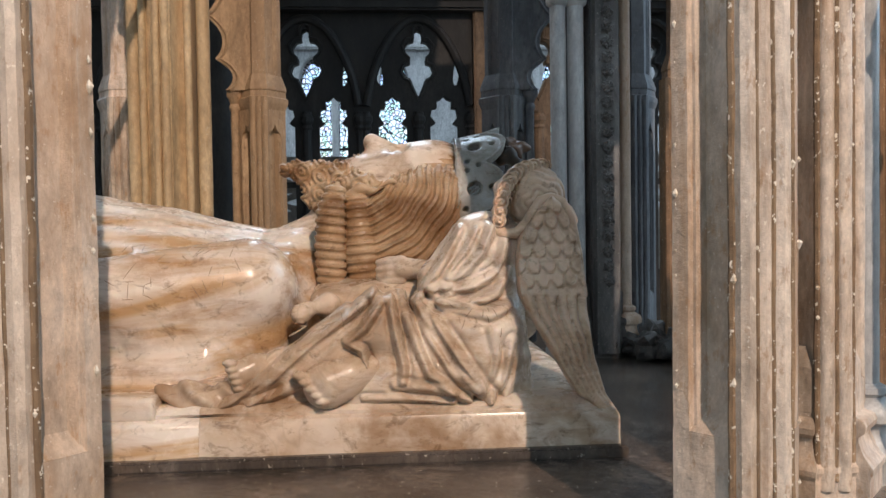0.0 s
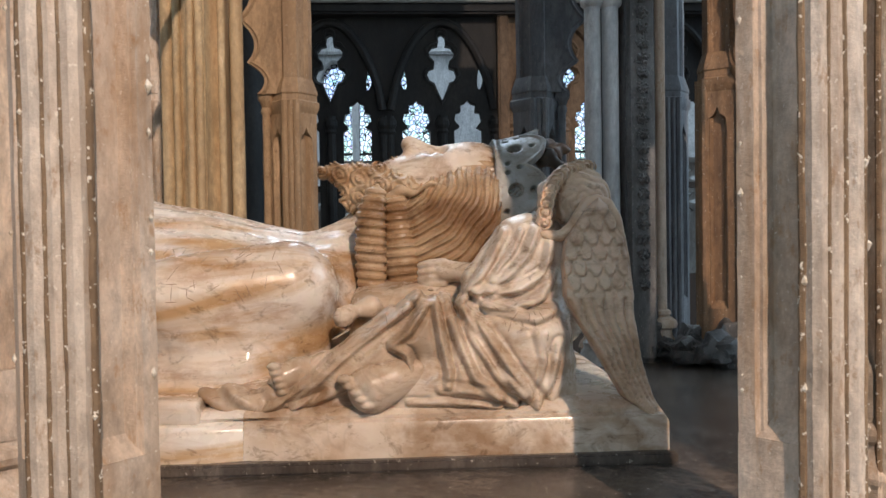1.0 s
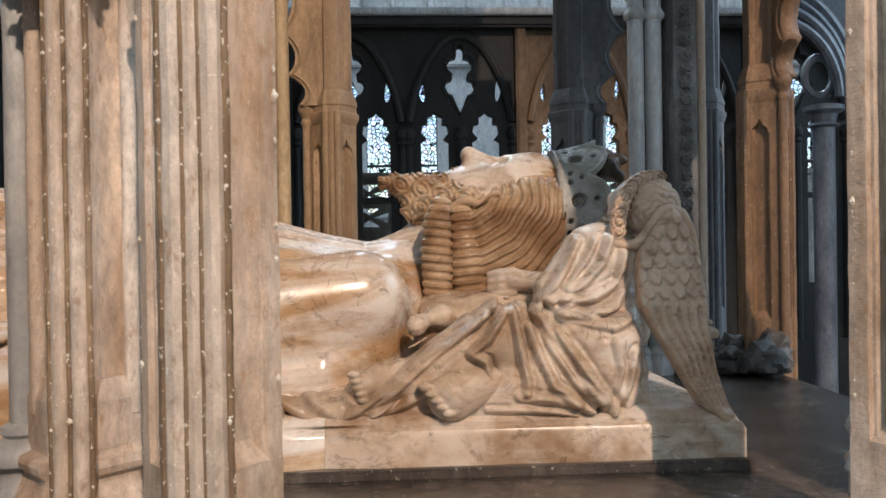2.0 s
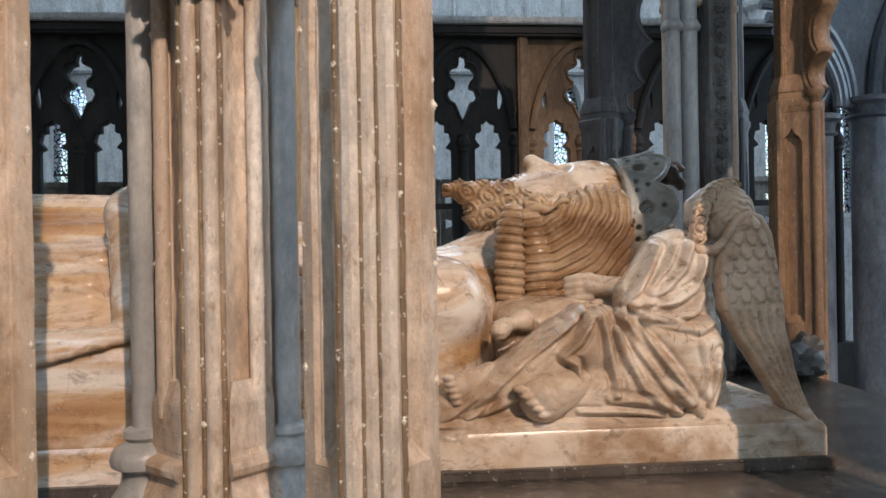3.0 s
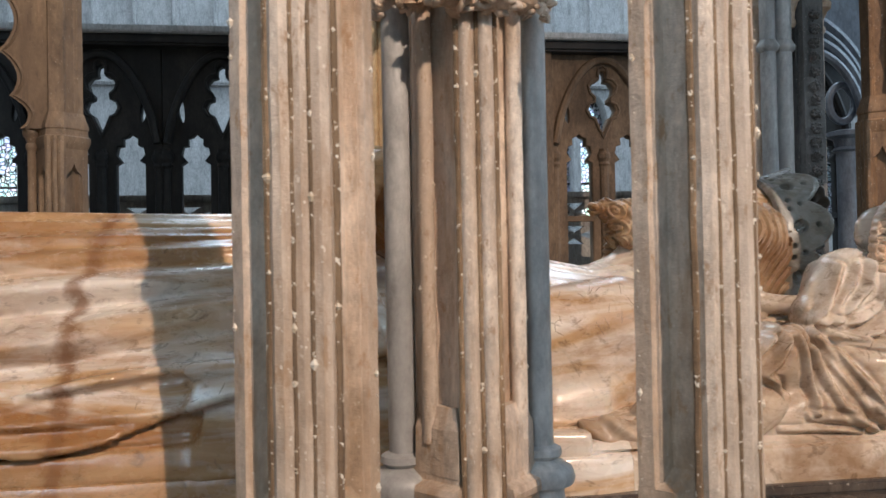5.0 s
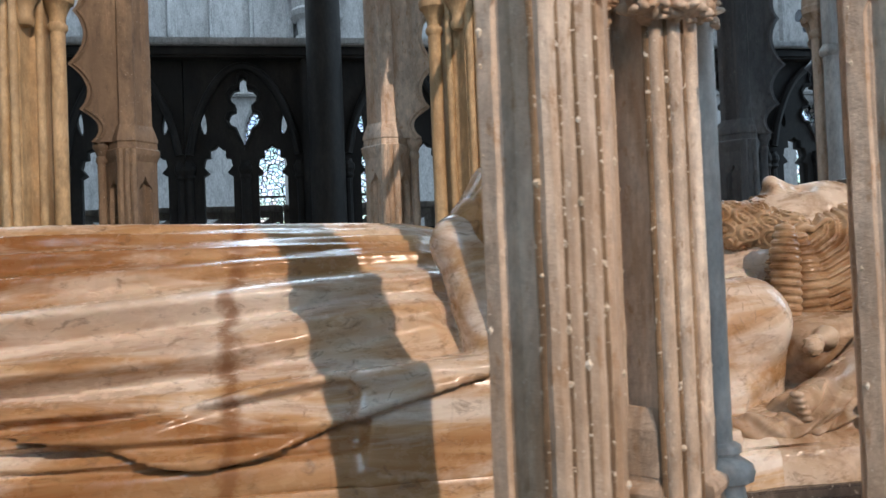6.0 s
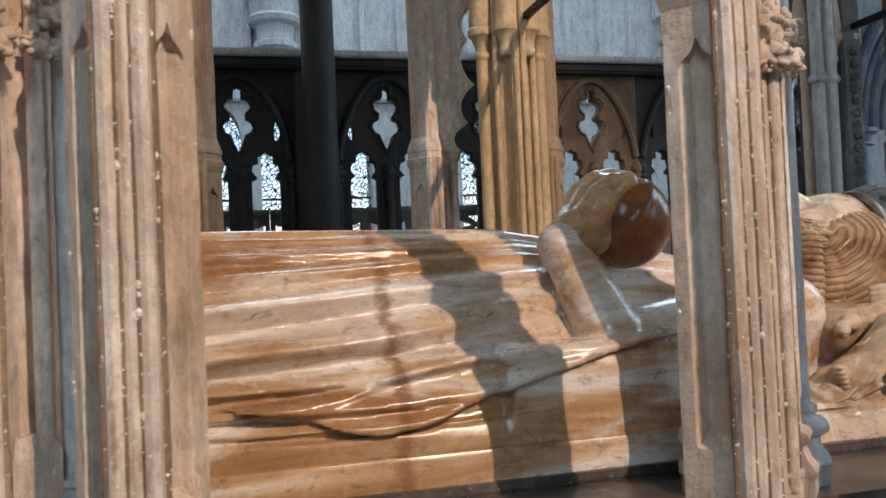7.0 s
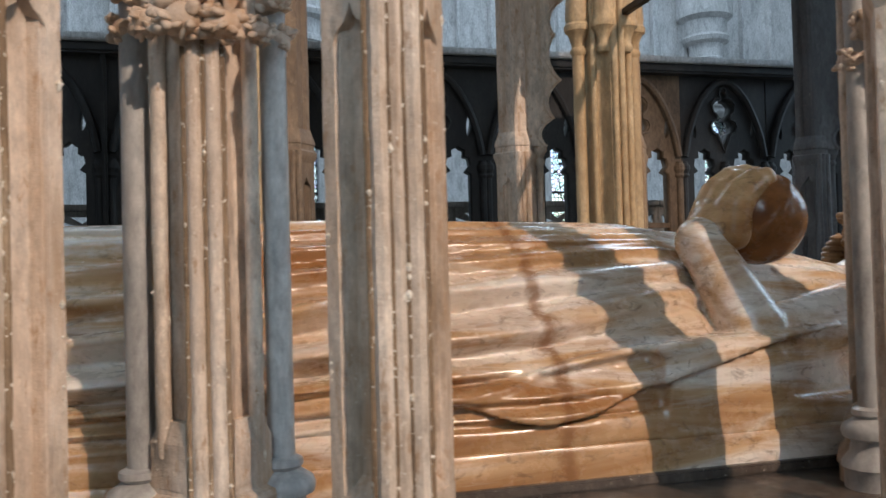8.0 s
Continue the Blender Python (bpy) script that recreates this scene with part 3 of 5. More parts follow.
def crown(X, Y, Z):
    cy, cz = Y - MID, Z - 1.568
    r = np.sqrt(cy ** 2 + cz ** 2)
    th = np.arctan2(cy, cz)
    along = X - 0.09 * cz
    out = 0.130 + 0.22 * np.clip(along - 0.122, 0, 0.2) + 0.007 * step01(-cz, 0.02, 0.10)
    wave = np.abs(np.cos((th + 0.63) / 0.628 * np.pi))
    edge = 0.158 + 0.036 * wave ** 0.7
    d = np.maximum(np.abs(r - out) - 0.007, np.maximum(0.112 - along, along - edge) * 0.7)
    rim = np.maximum(np.abs(r - out - 0.001) - 0.007, np.abs(along - 0.116) - 0.0035)
    lip = np.maximum(np.abs(r - out - 0.002) - 0.0085, np.abs(along - edge + 0.003) - 0.0035)
    d = np.minimum(np.minimum(d, rim), lip)
    # sockets of the lost stones
    for k in range(10):
        a0 = -0.63 + 0.628 * k
        pits = [(0.144, a0, 0.0115), (0.132, a0 + 0.24, 0.0045), (0.150, a0 + 0.30, 0.0045), (0.132, a0 + 0.38, 0.0045), (0.172, a0, 0.0045)]
        for px, pa, size in pits:
            dx, dt = along - px, np.angle(np.exp(1j * (th - pa))) * 0.135
            d = cut(d, np.maximum(np.sqrt(dx ** 2 + dt ** 2) - size, out - 0.005 - r), 0.0015)
    return d


def poll(X, Y, Z):
    """The top of the head inside the crown."""
    d = ball(X, Y - MID, Z - 1.568, (0.10, 0, 0), (0.138, 0.121, 0.121))
    return d + 0.0025 * np.cos(2 * np.pi * (np.arctan2(Y - MID, Z - 1.568) / 0.12 + 12 * X))


def spikes(X, Y, Z):
    """The broken lilies at the top of the crown."""
    d = chain(X, Y, Z, [(0.180, MID, 1.694, 0.014), (0.210, MID - 0.01, 1.686, 0.023), (0.235, MID - 0.01, 1.682, 0.018), (0.262, MID - 0.01, 1.688, 0.005)])
    d = join(d, chain(X, Y, Z, [(0.180, MID - 0.07, 1.676, 0.012), (0.208, MID - 0.078, 1.668, 0.018), (0.232, MID - 0.07, 1.655, 0.010)]), 0.008)
    return d + 0.004 * np.sin(X * 170) * np.sin(Z * 190 + Y * 120)


def cushion(X, Y, Z):
    # two cushions, pinched at their corners, the upper one under the hair
    px, py = np.abs(X - 0.06), np.abs(Y - MID)
    pinch = 0.022 * step01(px, 0.06, 0.16) * step01(py, 0.12, 0.24)
    q = [px - 0.145, py - 0.205, np.abs(Z - 1.412) - 0.026 + pinch]
    d = np.sqrt(sum(np.maximum(v, 0) ** 2 for v in q)) + np.minimum(np.maximum(np.maximum(q[0], q[1]), q[2]), 0) - 0.032
    # the tassel at the near corner
    tassel = chain(X, Y, Z, [(-0.085, 1.192, 1.436, 0.020), (-0.104, 1.182, 1.434, 0.009), (-0.110, 1.178, 1.432, 0.012), (-0.121, 1.172, 1.426, 0.015)])
    tassel += 0.0025 * np.cos(2 * np.pi * np.arctan2(Z - 1.43, Y - 1.172) / 0.6) * (X < -0.104)
    d = join(d, tassel, 0.008)
    low = np.maximum(np.maximum(np.maximum(X - 0.15, -0.345 - X), np.abs(Y - MID) - 0.32), np.abs(Z - 1.322) - 0.026 + 0.06 * np.clip(MID - Y - 0.24, 0, 1) + 0.10 * np.clip(-0.22 - X, 0, 1))
    return join(d, low, 0.03)


def carved(f, lo, hi, h, slot):
    v, q = carve(f, lo, hi, h)
    return v, q, np.full(len(q), slot)


king = [carved(body, (-2.32, 1.03, 1.29), (-0.04, 1.83, 1.70), 0.0047, 0),
        carved(hand, (-0.75, 1.10, 1.54), (-0.46, 1.36, 1.78), 0.0035, 6),
        carved(orb, (-0.62, 1.14, 1.55), (-0.43, 1.33, 1.74), 0.004, 2),
        carved(head, (-0.28, 1.30, 1.38), (0.22, 1.56, 1.74), 0.003, 4),
        carved(hair, (-0.13, 1.24, 1.42), (0.16, 1.62, 1.70), 0.0021, 1),
        carved(beard, (-0.20, 1.30, 1.54), (0.02, 1.56, 1.70), 0.003, 1),
        carved(crown, (0.08, 1.27, 1.40), (0.23, 1.59, 1.73), 0.0022, 3),
        carved(poll, (-0.04, 1.28, 1.43), (0.26, 1.57, 1.71), 0.004, 1),
        carved(spikes, (0.16, 1.32, 1.63), (0.29, 1.47, 1.74), 0.0025, 5),
        carved(cushion, (-0.38, 1.07, 1.29), (0.33, 1.79, 1.48), 0.004, 4)]
figure("king_effigy", king, [ALAB, HAIRY, ORBED, GREYED, ANGELIC, BLACKISH, HONEYED], "recumbent crowned king in honey-stained polished alabaster, holding an orb", "statue")


# the angel seated beside the cushion; its drapery's ridges run in the x-z plane
RIDGES = [
    # gathered folds of the upper robe, from shoulder and back to the waist
    ([(0.108, 1.546), (0.088, 1.510), (0.067, 1.479), (0.048, 1.456)], 0.0065, 0.0055),
    ([(0.151, 1.549), (0.134, 1.510), (0.102, 1.479), (0.066, 1.460)], 0.0070, 0.0060),
    ([(0.130, 1.545), (0.112, 1.512), (0.086, 1.480)], 0.0040, 0.0040),
    ([(0.169, 1.526), (0.160, 1.486), (0.125, 1.467), (0.085, 1.460)], 0.0070, 0.0065),
    ([(0.175, 1.487), (0.155, 1.456), (0.115, 1.445), (0.076, 1.450)], 0.0060, 0.0060),
    ([(0.174, 1.440), (0.139, 1.429), (0.100, 1.438), (0.069, 1.446)], 0.0055, 0.0060),
    # long folds of the skirt, from the waist to the hem's point
    ([(0.049, 1.447), (0.083, 1.396), (0.113, 1.349), (0.140, 1.314)], 0.0085, 0.0080),
    ([(0.041, 1.451), (0.058, 1.405), (0.085, 1.362), (0.118, 1.328)], 0.0060, 0.0055),
    ([(0.172, 1.394), (0.160, 1.348), (0.140, 1.310)], 0.0060, 0.0060),
    ([(0.140, 1.410), (0.150, 1.370), (0.142, 1.325)], 0.0035, 0.0050),
    # folds that hang from the knee
    ([(0.007, 1.453), (0.014, 1.407), (0.024, 1.361), (0.022, 1.346)], 0.0075, 0.0055),
    ([(-0.004, 1.453), (-0.028, 1.416), (-0.051, 1.397), (-0.032, 1.386), (-0.025, 1.363)], 0.0080, 0.0055),
    ([(0.029, 1.430), (0.044, 1.384), (0.058, 1.353), (0.089, 1.329)], 0.0060, 0.0055),
    # folds along the shin
    ([(-0.016, 1.460), (-0.062, 1.428), (-0.108, 1.396), (-0.154, 1.354), (-0.199, 1.324), (-0.225, 1.312)], 0.0080, 0.0070),
    ([(-0.031, 1.446), (-0.084, 1.402), (-0.122, 1.373), (-0.160, 1.336), (-0.183, 1.318)], 0.0060, 0.0055),
    ([(-0.054, 1.445), (-0.124, 1.406), (-0.184, 1.384)], 0.0055, 0.0055),
    ([(-0.10, 1.350), (-0.14, 1.330), (-0.19, 1.314)], 0.0040, 0.0050),
    # the hem on the slab
    ([(0.012, 1.340), (0.065, 1.334), (0.111, 1.318)], 0.0050, 0.0055),
    ([(-0.03, 1.322), (0.04, 1.320), (0.09, 1.314)], 0.0035, 0.0040),
]


def angel(X, Y, Z):
    torso = rod(X, Y, Z, (0.130, 1.160, 1.37), (0.152, 1.180, 1.515), 0.080, 0.046)
    torso = join(torso, ball(X, Y, Z, (0.165, 1.18, 1.530), (0.045, 0.055, 0.026)), 0.03)
    thigh = rod(X, Y, Z, (0.11, 1.13, 1.37), (-0.005, 1.13, 1.415), 0.07, 0.042)
    shin = rod(X, Y, Z, (-0.01, 1.13, 1.41), (-0.195, 1.125, 1.335), 0.044, 0.024)
    # the robe that hangs from the shoulder over the near arm
    torso = join(torso, rod(X, Y, Z, (0.150, 1.160, 1.520), (0.080, 1.140, 1.462), 0.036, 0.034), 0.03)
    d = join(join(torso, thigh, 0.03), shin, 0.03)
    # folded leg and the cloth between
    d = join(d, rod(X, Y, Z, (0.10, 1.105, 1.345), (-0.03, 1.10, 1.335), 0.048, 0.03), 0.025)
    cloth = np.maximum(ball(X, Y, Z, (-0.02, 1.138, 1.30), (0.235, 0.058, 0.080)), 1.312 - Z)
    d = join(d, cloth, 0.02)
    fall = chain(X, Y, Z, [(0.0, 1.115, 1.425, 0.040), (-0.10, 1.108, 1.365, 0.036), (-0.205, 1.100, 1.322, 0.020)])
    d = join(d, np.maximum(fall, 1.312 - Z), 0.02)
    hem = rod(X, Y, Z, (0.140, 1.105, 1.40), (0.150, 1.095, 1.325), 0.045, 0.016)
    d = join(d, hem, 0.02)
    # drapery: ridges and creases of the cloth, drawn over the near side
    for pts, amp, wid in RIDGES:
        dist = 9.0
        for p, q in zip(pts, pts[1:]):
            ex, ez = q[0] - p[0], q[1] - p[1]
            t = np.clip(((X - p[0]) * ex + (Z - p[1]) * ez) / (ex * ex + ez * ez), 0, 1)
            dist = np.minimum(dist, np.sqrt((X - p[0] - t * ex) ** 2 + (Z - p[1] - t * ez) ** 2))
        d -= step01(0.192 - X, 0, 0.03) * 1.2 * amp * (np.exp(-(dist / wid) ** 1.3) - 0.75 * np.exp(-((dist - 1.7 * wid) / (0.6 * wid)) ** 2))
    d += 0.0012 * np.sin(X * 90 + Z * 70) * np.sin(Z * 110 - X * 60)
    d = np.maximum(d, 1.305 - Z)
    # sleeve and bare arm
    d = join(d, rod(X, Y, Z, (0.135, 1.175, 1.512), (0.082, 1.170, 1.472), 0.046, 0.030), 0.03)
    return d


def limbs(X, Y, Z):
    d = chain(X, Y, Z, [(0.085, 1.175, 1.482, 0.018), (0.050, 1.205, 1.486, 0.0150), (0.030, 1.216, 1.487, 0.0175)])
    for i in range(4):
        z = 1.500 - i * 0.0105
        d = join(d, chain(X, Y, Z, [(0.026, 1.212, z, 0.0072), (0.006, 1.214, z - 0.001, 0.0066), (-0.008, 1.220, z - 0.004, 0.0056)]), 0.003)
    # the two bare feet
    foot = chain(X, Y, Z, [(-0.022, 1.096, 1.356, 0.022), (-0.050, 1.084, 1.351, 0.029), (-0.078, 1.078, 1.341, 0.033)])
    foot = cut(foot, 0.45 * (X + 0.086) + 0.85 * (Y - 1.050) + 0.25 * (Z - 1.338), 0.006)
    for i in range(5):
        foot = join(foot, ball(X, Y, Z, (-0.113 + 0.0075 * i, 1.062 - 0.001 * i, 1.357 - 0.0085 * i), (0.0105, 0.0125, 0.0062)), 0.0015)
    foot = np.maximum(foot, 1.306 - Z)
    d = np.minimum(d, foot)
    far = chain(X, Y, Z, [(-0.150, 1.125, 1.360, 0.018), (-0.178, 1.104, 1.362, 0.019), (-0.194, 1.096, 1.356, 0.018)])
    for i in range(5):
        far = join(far, ball(X, Y, Z, (-0.207 + 0.003 * i, 1.084, 1.372 - 0.0085 * i), (0.0095, 0.011, 0.0056)), 0.0015)
    d = np.minimum(d, far)
    # cloth end trailing on the slab
    trail = chain(X, Y, Z, [(-0.20, 1.10, 1.322, 0.018), (-0.26, 1.10, 1.324, 0.022), (-0.295, 1.10, 1.334, 0.012)])
    return np.minimum(d, trail + 0.004 * np.sin(X * 130 + Z * 160))


def angel_head(X, Y, Z):
    d = ball(X, Y, Z, (0.214, 1.176, 1.592), (0.045, 0.040, 0.042))
    d = join(d, ball(X, Y, Z, (0.196, 1.176, 1.596), (0.024, 0.027, 0.034)), 0.012)
    d = join(d, ball(X, Y, Z, (0.169, 1.174, 1.604), (0.008, 0.007, 0.010)), 0.01)
    d = join(d, ball(X, Y, Z, (0.172, 1.170, 1.583), (0.012, 0.014, 0.010)), 0.008)
    return join(d, rod(X, Y, Z, (0.205, 1.175, 1.56), (0.185, 1.175, 1.525), 0.024, 0.030), 0.015)


def angel_hair(X, Y, Z):
    d = ball(X, Y, Z, (0.218, 1.170, 1.590), (0.047, 0.050, 0.048))
    rad = np.sqrt((X - 0.222) ** 2 + (Z - 1.575) ** 2)
    turn = np.arctan2(Z - 1.575, X - 0.222)
    d -= 0.0036 * (np.abs(np.sin(np.pi * (rad / 0.0105 + 0.30 * np.sin(6 * turn)))) ** 0.6 - 0.6)
    d = np.maximum(d, 0.176 + 0.25 * np.abs(Z - 1.59) - X)
    # rolled curls round the face
    roll = 9.0
    for k in range(11):
        f = k / 10
        c = (0.163 + 0.010 * f + 0.058 * f ** 2.2, 1.126 + 0.036 * f ** 2, 1.556 + 0.080 * math.sin(math.pi / 2 * f) ** 0.95)
        q = np.sqrt((X - c[0] + 0.002) ** 2 + (Z - c[2]) ** 2)
        curl = ball(X, Y, Z, c, (0.0120, 0.014, 0.0100)) + 0.0024 * np.cos(2 * np.pi * q / 0.0062)
        roll = join(roll, curl, 0.0015) if k else curl
    return np.minimum(d, roll)


def wing(X, Y, Z):
    left = np.interp(Z, [1.29, 1.30, 1.32, 1.36, 1.416, 1.44, 1.455, 1.50, 1.533, 1.57, 1.589], [0.300, 0.285, 0.258, 0.236, 0.205, 0.192, 0.186, 0.184, 0.188, 0.213, 0.231])
    right = np.interp(Z, [1.29, 1.301, 1.318, 1.374, 1.485, 1.548, 1.575, 1.583, 1.589], [0.318, 0.311, 0.301, 0.288, 0.279, 0.267, 0.256, 0.247, 0.235])
    w = (X - left) / np.maximum(right - left, 0.01)
    u = np.clip((1.585 - Z) / 0.30, 0, 1)
    yc = 1.118 + 0.030 * (w - 0.3) ** 2 - 0.040 * u ** 2
    d = np.maximum(np.maximum(left - X, X - right), np.maximum(1.29 - Z, Z - 1.590))
    # rows of rounded scale feathers above, long quills below
    scales, j = 0 * X, np.floor(Z / 0.0205)
    for off in (0, 1, 2):
        m = j + off
        lx = np.mod((X + 0.1 * (Z - 1.5)) / 0.0205 + 0.5 * m, 1.0) - 0.5
        tip = m * 0.0205 - 0.013 * np.clip(1 - (2 * lx) ** 2, 0, 1) ** 0.7
        scales = np.where(Z > tip, np.clip(0.0098 - 0.24 * (Z - tip) - 0.005 * np.exp(-((np.abs(lx) - 0.5) / 0.10) ** 2), 0, 1), scales)
    ripple = 0.0008 * np.sin(Z * 420 + 40 * w)
    quills = 0.0115 * np.abs(np.sin(np.pi * (w * 6.0 + 0.15 * np.sin(26 * u)))) ** 0.5 + ripple
    relief = np.where(Z > 1.4515, scales + 0.003, quills)
    return np.maximum(d * 0.8, np.abs(Y - yc) - 0.011 - relief * (Y < yc))


def wing_rim(X, Y, Z):
    d = chain(X, Y, Z, [(0.157, 1.128, 1.546, 0.009), (0.170, 1.122, 1.538, 0.008), (0.185, 1.118, 1.538, 0.008), (0.198, 1.114, 1.550, 0.008), (0.209, 1.112, 1.568, 0.008), (0.219, 1.112, 1.582, 0.008), (0.233, 1.112, 1.587, 0.008), (0.249, 1.114, 1.581, 0.008), (0.261, 1.116, 1.560, 0.008), (0.272, 1.118, 1.51, 0.007), (0.280, 1.118, 1.45, 0.006)])
    # the tip of the other wing, behind
    back = rod(X, Y, Z, (0.272, 1.19, 1.570), (0.283, 1.19, 1.47), 0.014, 0.010) + 0.003 * np.sin(Z * 160 + X * 90)
    return np.minimum(d, back)


figure("angel_statue",
       [carved(angel, (-0.27, 1.02, 1.295), (0.26, 1.27, 1.60), 0.0026, 0),
        carved(limbs, (-0.33, 1.015, 1.29), (0.11, 1.27, 1.53), 0.0022, 0),
        carved(angel_head, (0.13, 1.11, 1.49), (0.28, 1.25, 1.66), 0.003, 0),
        carved(angel_hair, (0.15, 1.10, 1.53), (0.29, 1.25, 1.67), 0.0021, 1),
        carved(wing, (0.17, 1.02, 1.28), (0.34, 1.18, 1.605), 0.0028, 1),
        carved(wing_rim, (0.15, 1.08, 1.28), (0.36, 1.23, 1.62), 0.003, 1)],
       [ANGELIC, WINGED], "small winged angel in a draped robe, pale carved alabaster", "statue")


# ---- canopy piers and posts ----
CORE_SIDE = [(0.021, -0.080), (0.024, -0.060), (0.031, -0.043), (0.041, -0.037), (0.049, -0.040), (0.055, -0.034)]
CORE = CORE_SIDE + [(x, -y) for x, y in CORE_SIDE[::-1]] + [(-x, -y) for x, y in CORE_SIDE] + [(-x, y) for x, y in CORE_SIDE[::-1]]
DIAMOND = [(-0.022, -0.082), (0.022, -0.082), (0.030, -0.094), (0.090, -0.030), (0.090, 0.030), (0.030, 0.094), (0.022, 0.082), (-0.022, 0.082), (-0.030, 0.094), (-0.090, 0.030), (-0.090, -0.030), (-0.030, -0.094)]


def canopy_pier(stone_mat, shaft_mat, label):
    """A clustered pier: core, twin rolls to front and back, a round shaft at each side, moulded bases."""
    pier = new("canopy_pier")
    tagged(pier, label, "pier", "clustered piers of the tomb canopy")
    Z0, Z1 = 1.238, 3.45
    sharp(part("core", prism(CORE, Z0, Z1, seed=1.0), stone_mat, pier))
    for sy in (-1, 1):
        for sx in (-1, 1):
            sharp(part("roll", prism(circle(sx * 0.0100, sy * 0.083, 0.0092, 10), Z0 + 0.01, Z1, 0.03, wear=0.0008, seed=sx + sy), ROLLED if stone_mat == PALE else stone_mat, pier))
            sharp(part("side_roll", prism(circle(sx * 0.050, sy * 0.043, 0.0088, 10), Z0 + 0.13, Z1, 0.03, wear=0.0008, seed=2 * sx + sy), ROLLED if stone_mat == PALE else stone_mat, pier))
            # sloping stop at the foot of each hollow
            bm = bmesh.new()
            ring = [(0.025, 0.080), (0.066, 0.034), (0.050, 0.026), (0.020, 0.060)]
            lo = [bm.verts.new((sx * x, sy * y, 1.335)) for x, y in ring]
            mid = [bm.verts.new((sx * x, sy * y, 1.385)) for x, y in ring]
            hi = [bm.verts.new((sx * x, sy * y, 1.408)) for x, y in [(0.026, 0.070), (0.055, 0.036), (0.050, 0.026), (0.020, 0.060)]]
            for a, b in ((lo, mid), (mid, hi)):
                for i in range(4):
                    bm.faces.new((a[i], a[(i + 1) % 4], b[(i + 1) % 4], b[i]))
            bm.faces.new(hi)
            part("stop", bm, stone_mat, pier)
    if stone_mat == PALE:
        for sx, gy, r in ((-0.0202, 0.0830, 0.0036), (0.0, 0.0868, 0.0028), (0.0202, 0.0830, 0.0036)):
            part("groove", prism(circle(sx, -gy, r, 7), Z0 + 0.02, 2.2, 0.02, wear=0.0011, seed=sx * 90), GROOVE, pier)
    for sx in (-1, 1):
        shaft = sharp(part("shaft", prism(circle(sx * 0.078, -0.014, 0.0158, 14), Z0 + 0.06, 2.125, seed=5 * sx, wear=0.0007), shaft_mat, pier, "slender round grey shaft"))
        foot = [(0.036, 1.238), (0.036, 1.262), (0.040, 1.268), (0.038, 1.276), (0.028, 1.290), (0.026, 1.302), (0.027, 1.306), (0.037, 1.311), (0.039, 1.319), (0.036, 1.328), (0.024, 1.336), (0.0195, 1.338), (0.0245, 1.343), (0.0235, 1.350), (0.0158, 1.354)]
        sharp(part("shaft_base", turned(foot, sx * 0.079, -0.014, 16), shaft_mat, shaft))
        neck = [(0.016, 2.11), (0.021, 2.118), (0.021, 2.126), (0.0165, 2.132), (0.018, 2.148), (0.026, 2.168), (0.034, 2.174), (0.036, 2.188), (0.030, 2.196), (0.032, 2.212), (0.026, 2.30), (0.02, 2.32)]
        sharp(part("shaft_capital", turned(neck, sx * 0.078, -0.014, 14), stone_mat, shaft))
    for sy in (-1, 1):
        neck = [(0.014, 2.11), (0.019, 2.118), (0.019, 2.126), (0.015, 2.132), (0.017, 2.148), (0.025, 2.168), (0.032, 2.174), (0.033, 2.188), (0.028, 2.196), (0.03, 2.212), (0.022, 2.30)]
        for sx in (-1, 1):
            sharp(part("capital", turned(neck, sx * 0.03, sy * 0.068, 12), stone_mat, pier))
    b = stacked(DIAMOND, [(1.05, 1.238), (1.05, 1.262), (1.09, 1.268), (1.09, 1.274), (0.97, 1.286), (0.90, 1.300), (0.90, 1.306), (0.985, 1.312), (1.0, 1.319), (0.97, 1.325), (0.84, 1.329), (0.81, 1.342), (0.83, 1.348), (0.77, 1.352)])
    sharp(part("base", b, stone_mat, pier), 25)
    return pier


def foliage(cx, cy, cz, size, seed):
    """A carved leaf boss: many small curled lobes on a core."""
    rnd = random.Random(seed)
    bm = bmesh.new()
    bmesh.ops.create_icosphere(bm, subdivisions=2, radius=0.72)
    for k in range(30):
        way = Vector((rnd.uniform(-1, 1), rnd.uniform(-1, 0.6), rnd.uniform(-1, 1))).normalized()
        turn = way.to_track_quat("Z", "Y").to_matrix().to_4x4()
        lobe = (rnd.uniform(0.16, 0.30), rnd.uniform(0.10, 0.18), rnd.uniform(0.22, 0.40))
        g = bmesh.ops.create_icosphere(bm, subdivisions=2, radius=1.0)
        bmesh.ops.transform(bm, matrix=Matrix.Translation(way * rnd.uniform(0.62, 0.86)) @ turn @ pose(0, 0, 0, rnd.uniform(-50, 50), rnd.uniform(-50, 50), rnd.uniform(0, 360)) @ Matrix.Diagonal((*lobe, 1)), verts=g["verts"])
    for v in bm.verts:
        r = 1 + 0.10 * noise.noise(v.co * 6 + Vector((seed, 0, 0)))
        v.co = Vector((cx + v.co.x * size[0] * r, cy + v.co.y * size[1] * r, cz + v.co.z * size[2] * r))
    for f in bm.faces:
        f.smooth = True
    return bm


POST = [(-0.060, 0.0), (-0.0545, -0.008), (-0.020, -0.052), (0.020, -0.052), (0.0545, -0.008), (0.060, 0.0), (0.0545, 0.008), (0.020, 0.052), (-0.020, 0.052), (-0.0545, 0.008)]


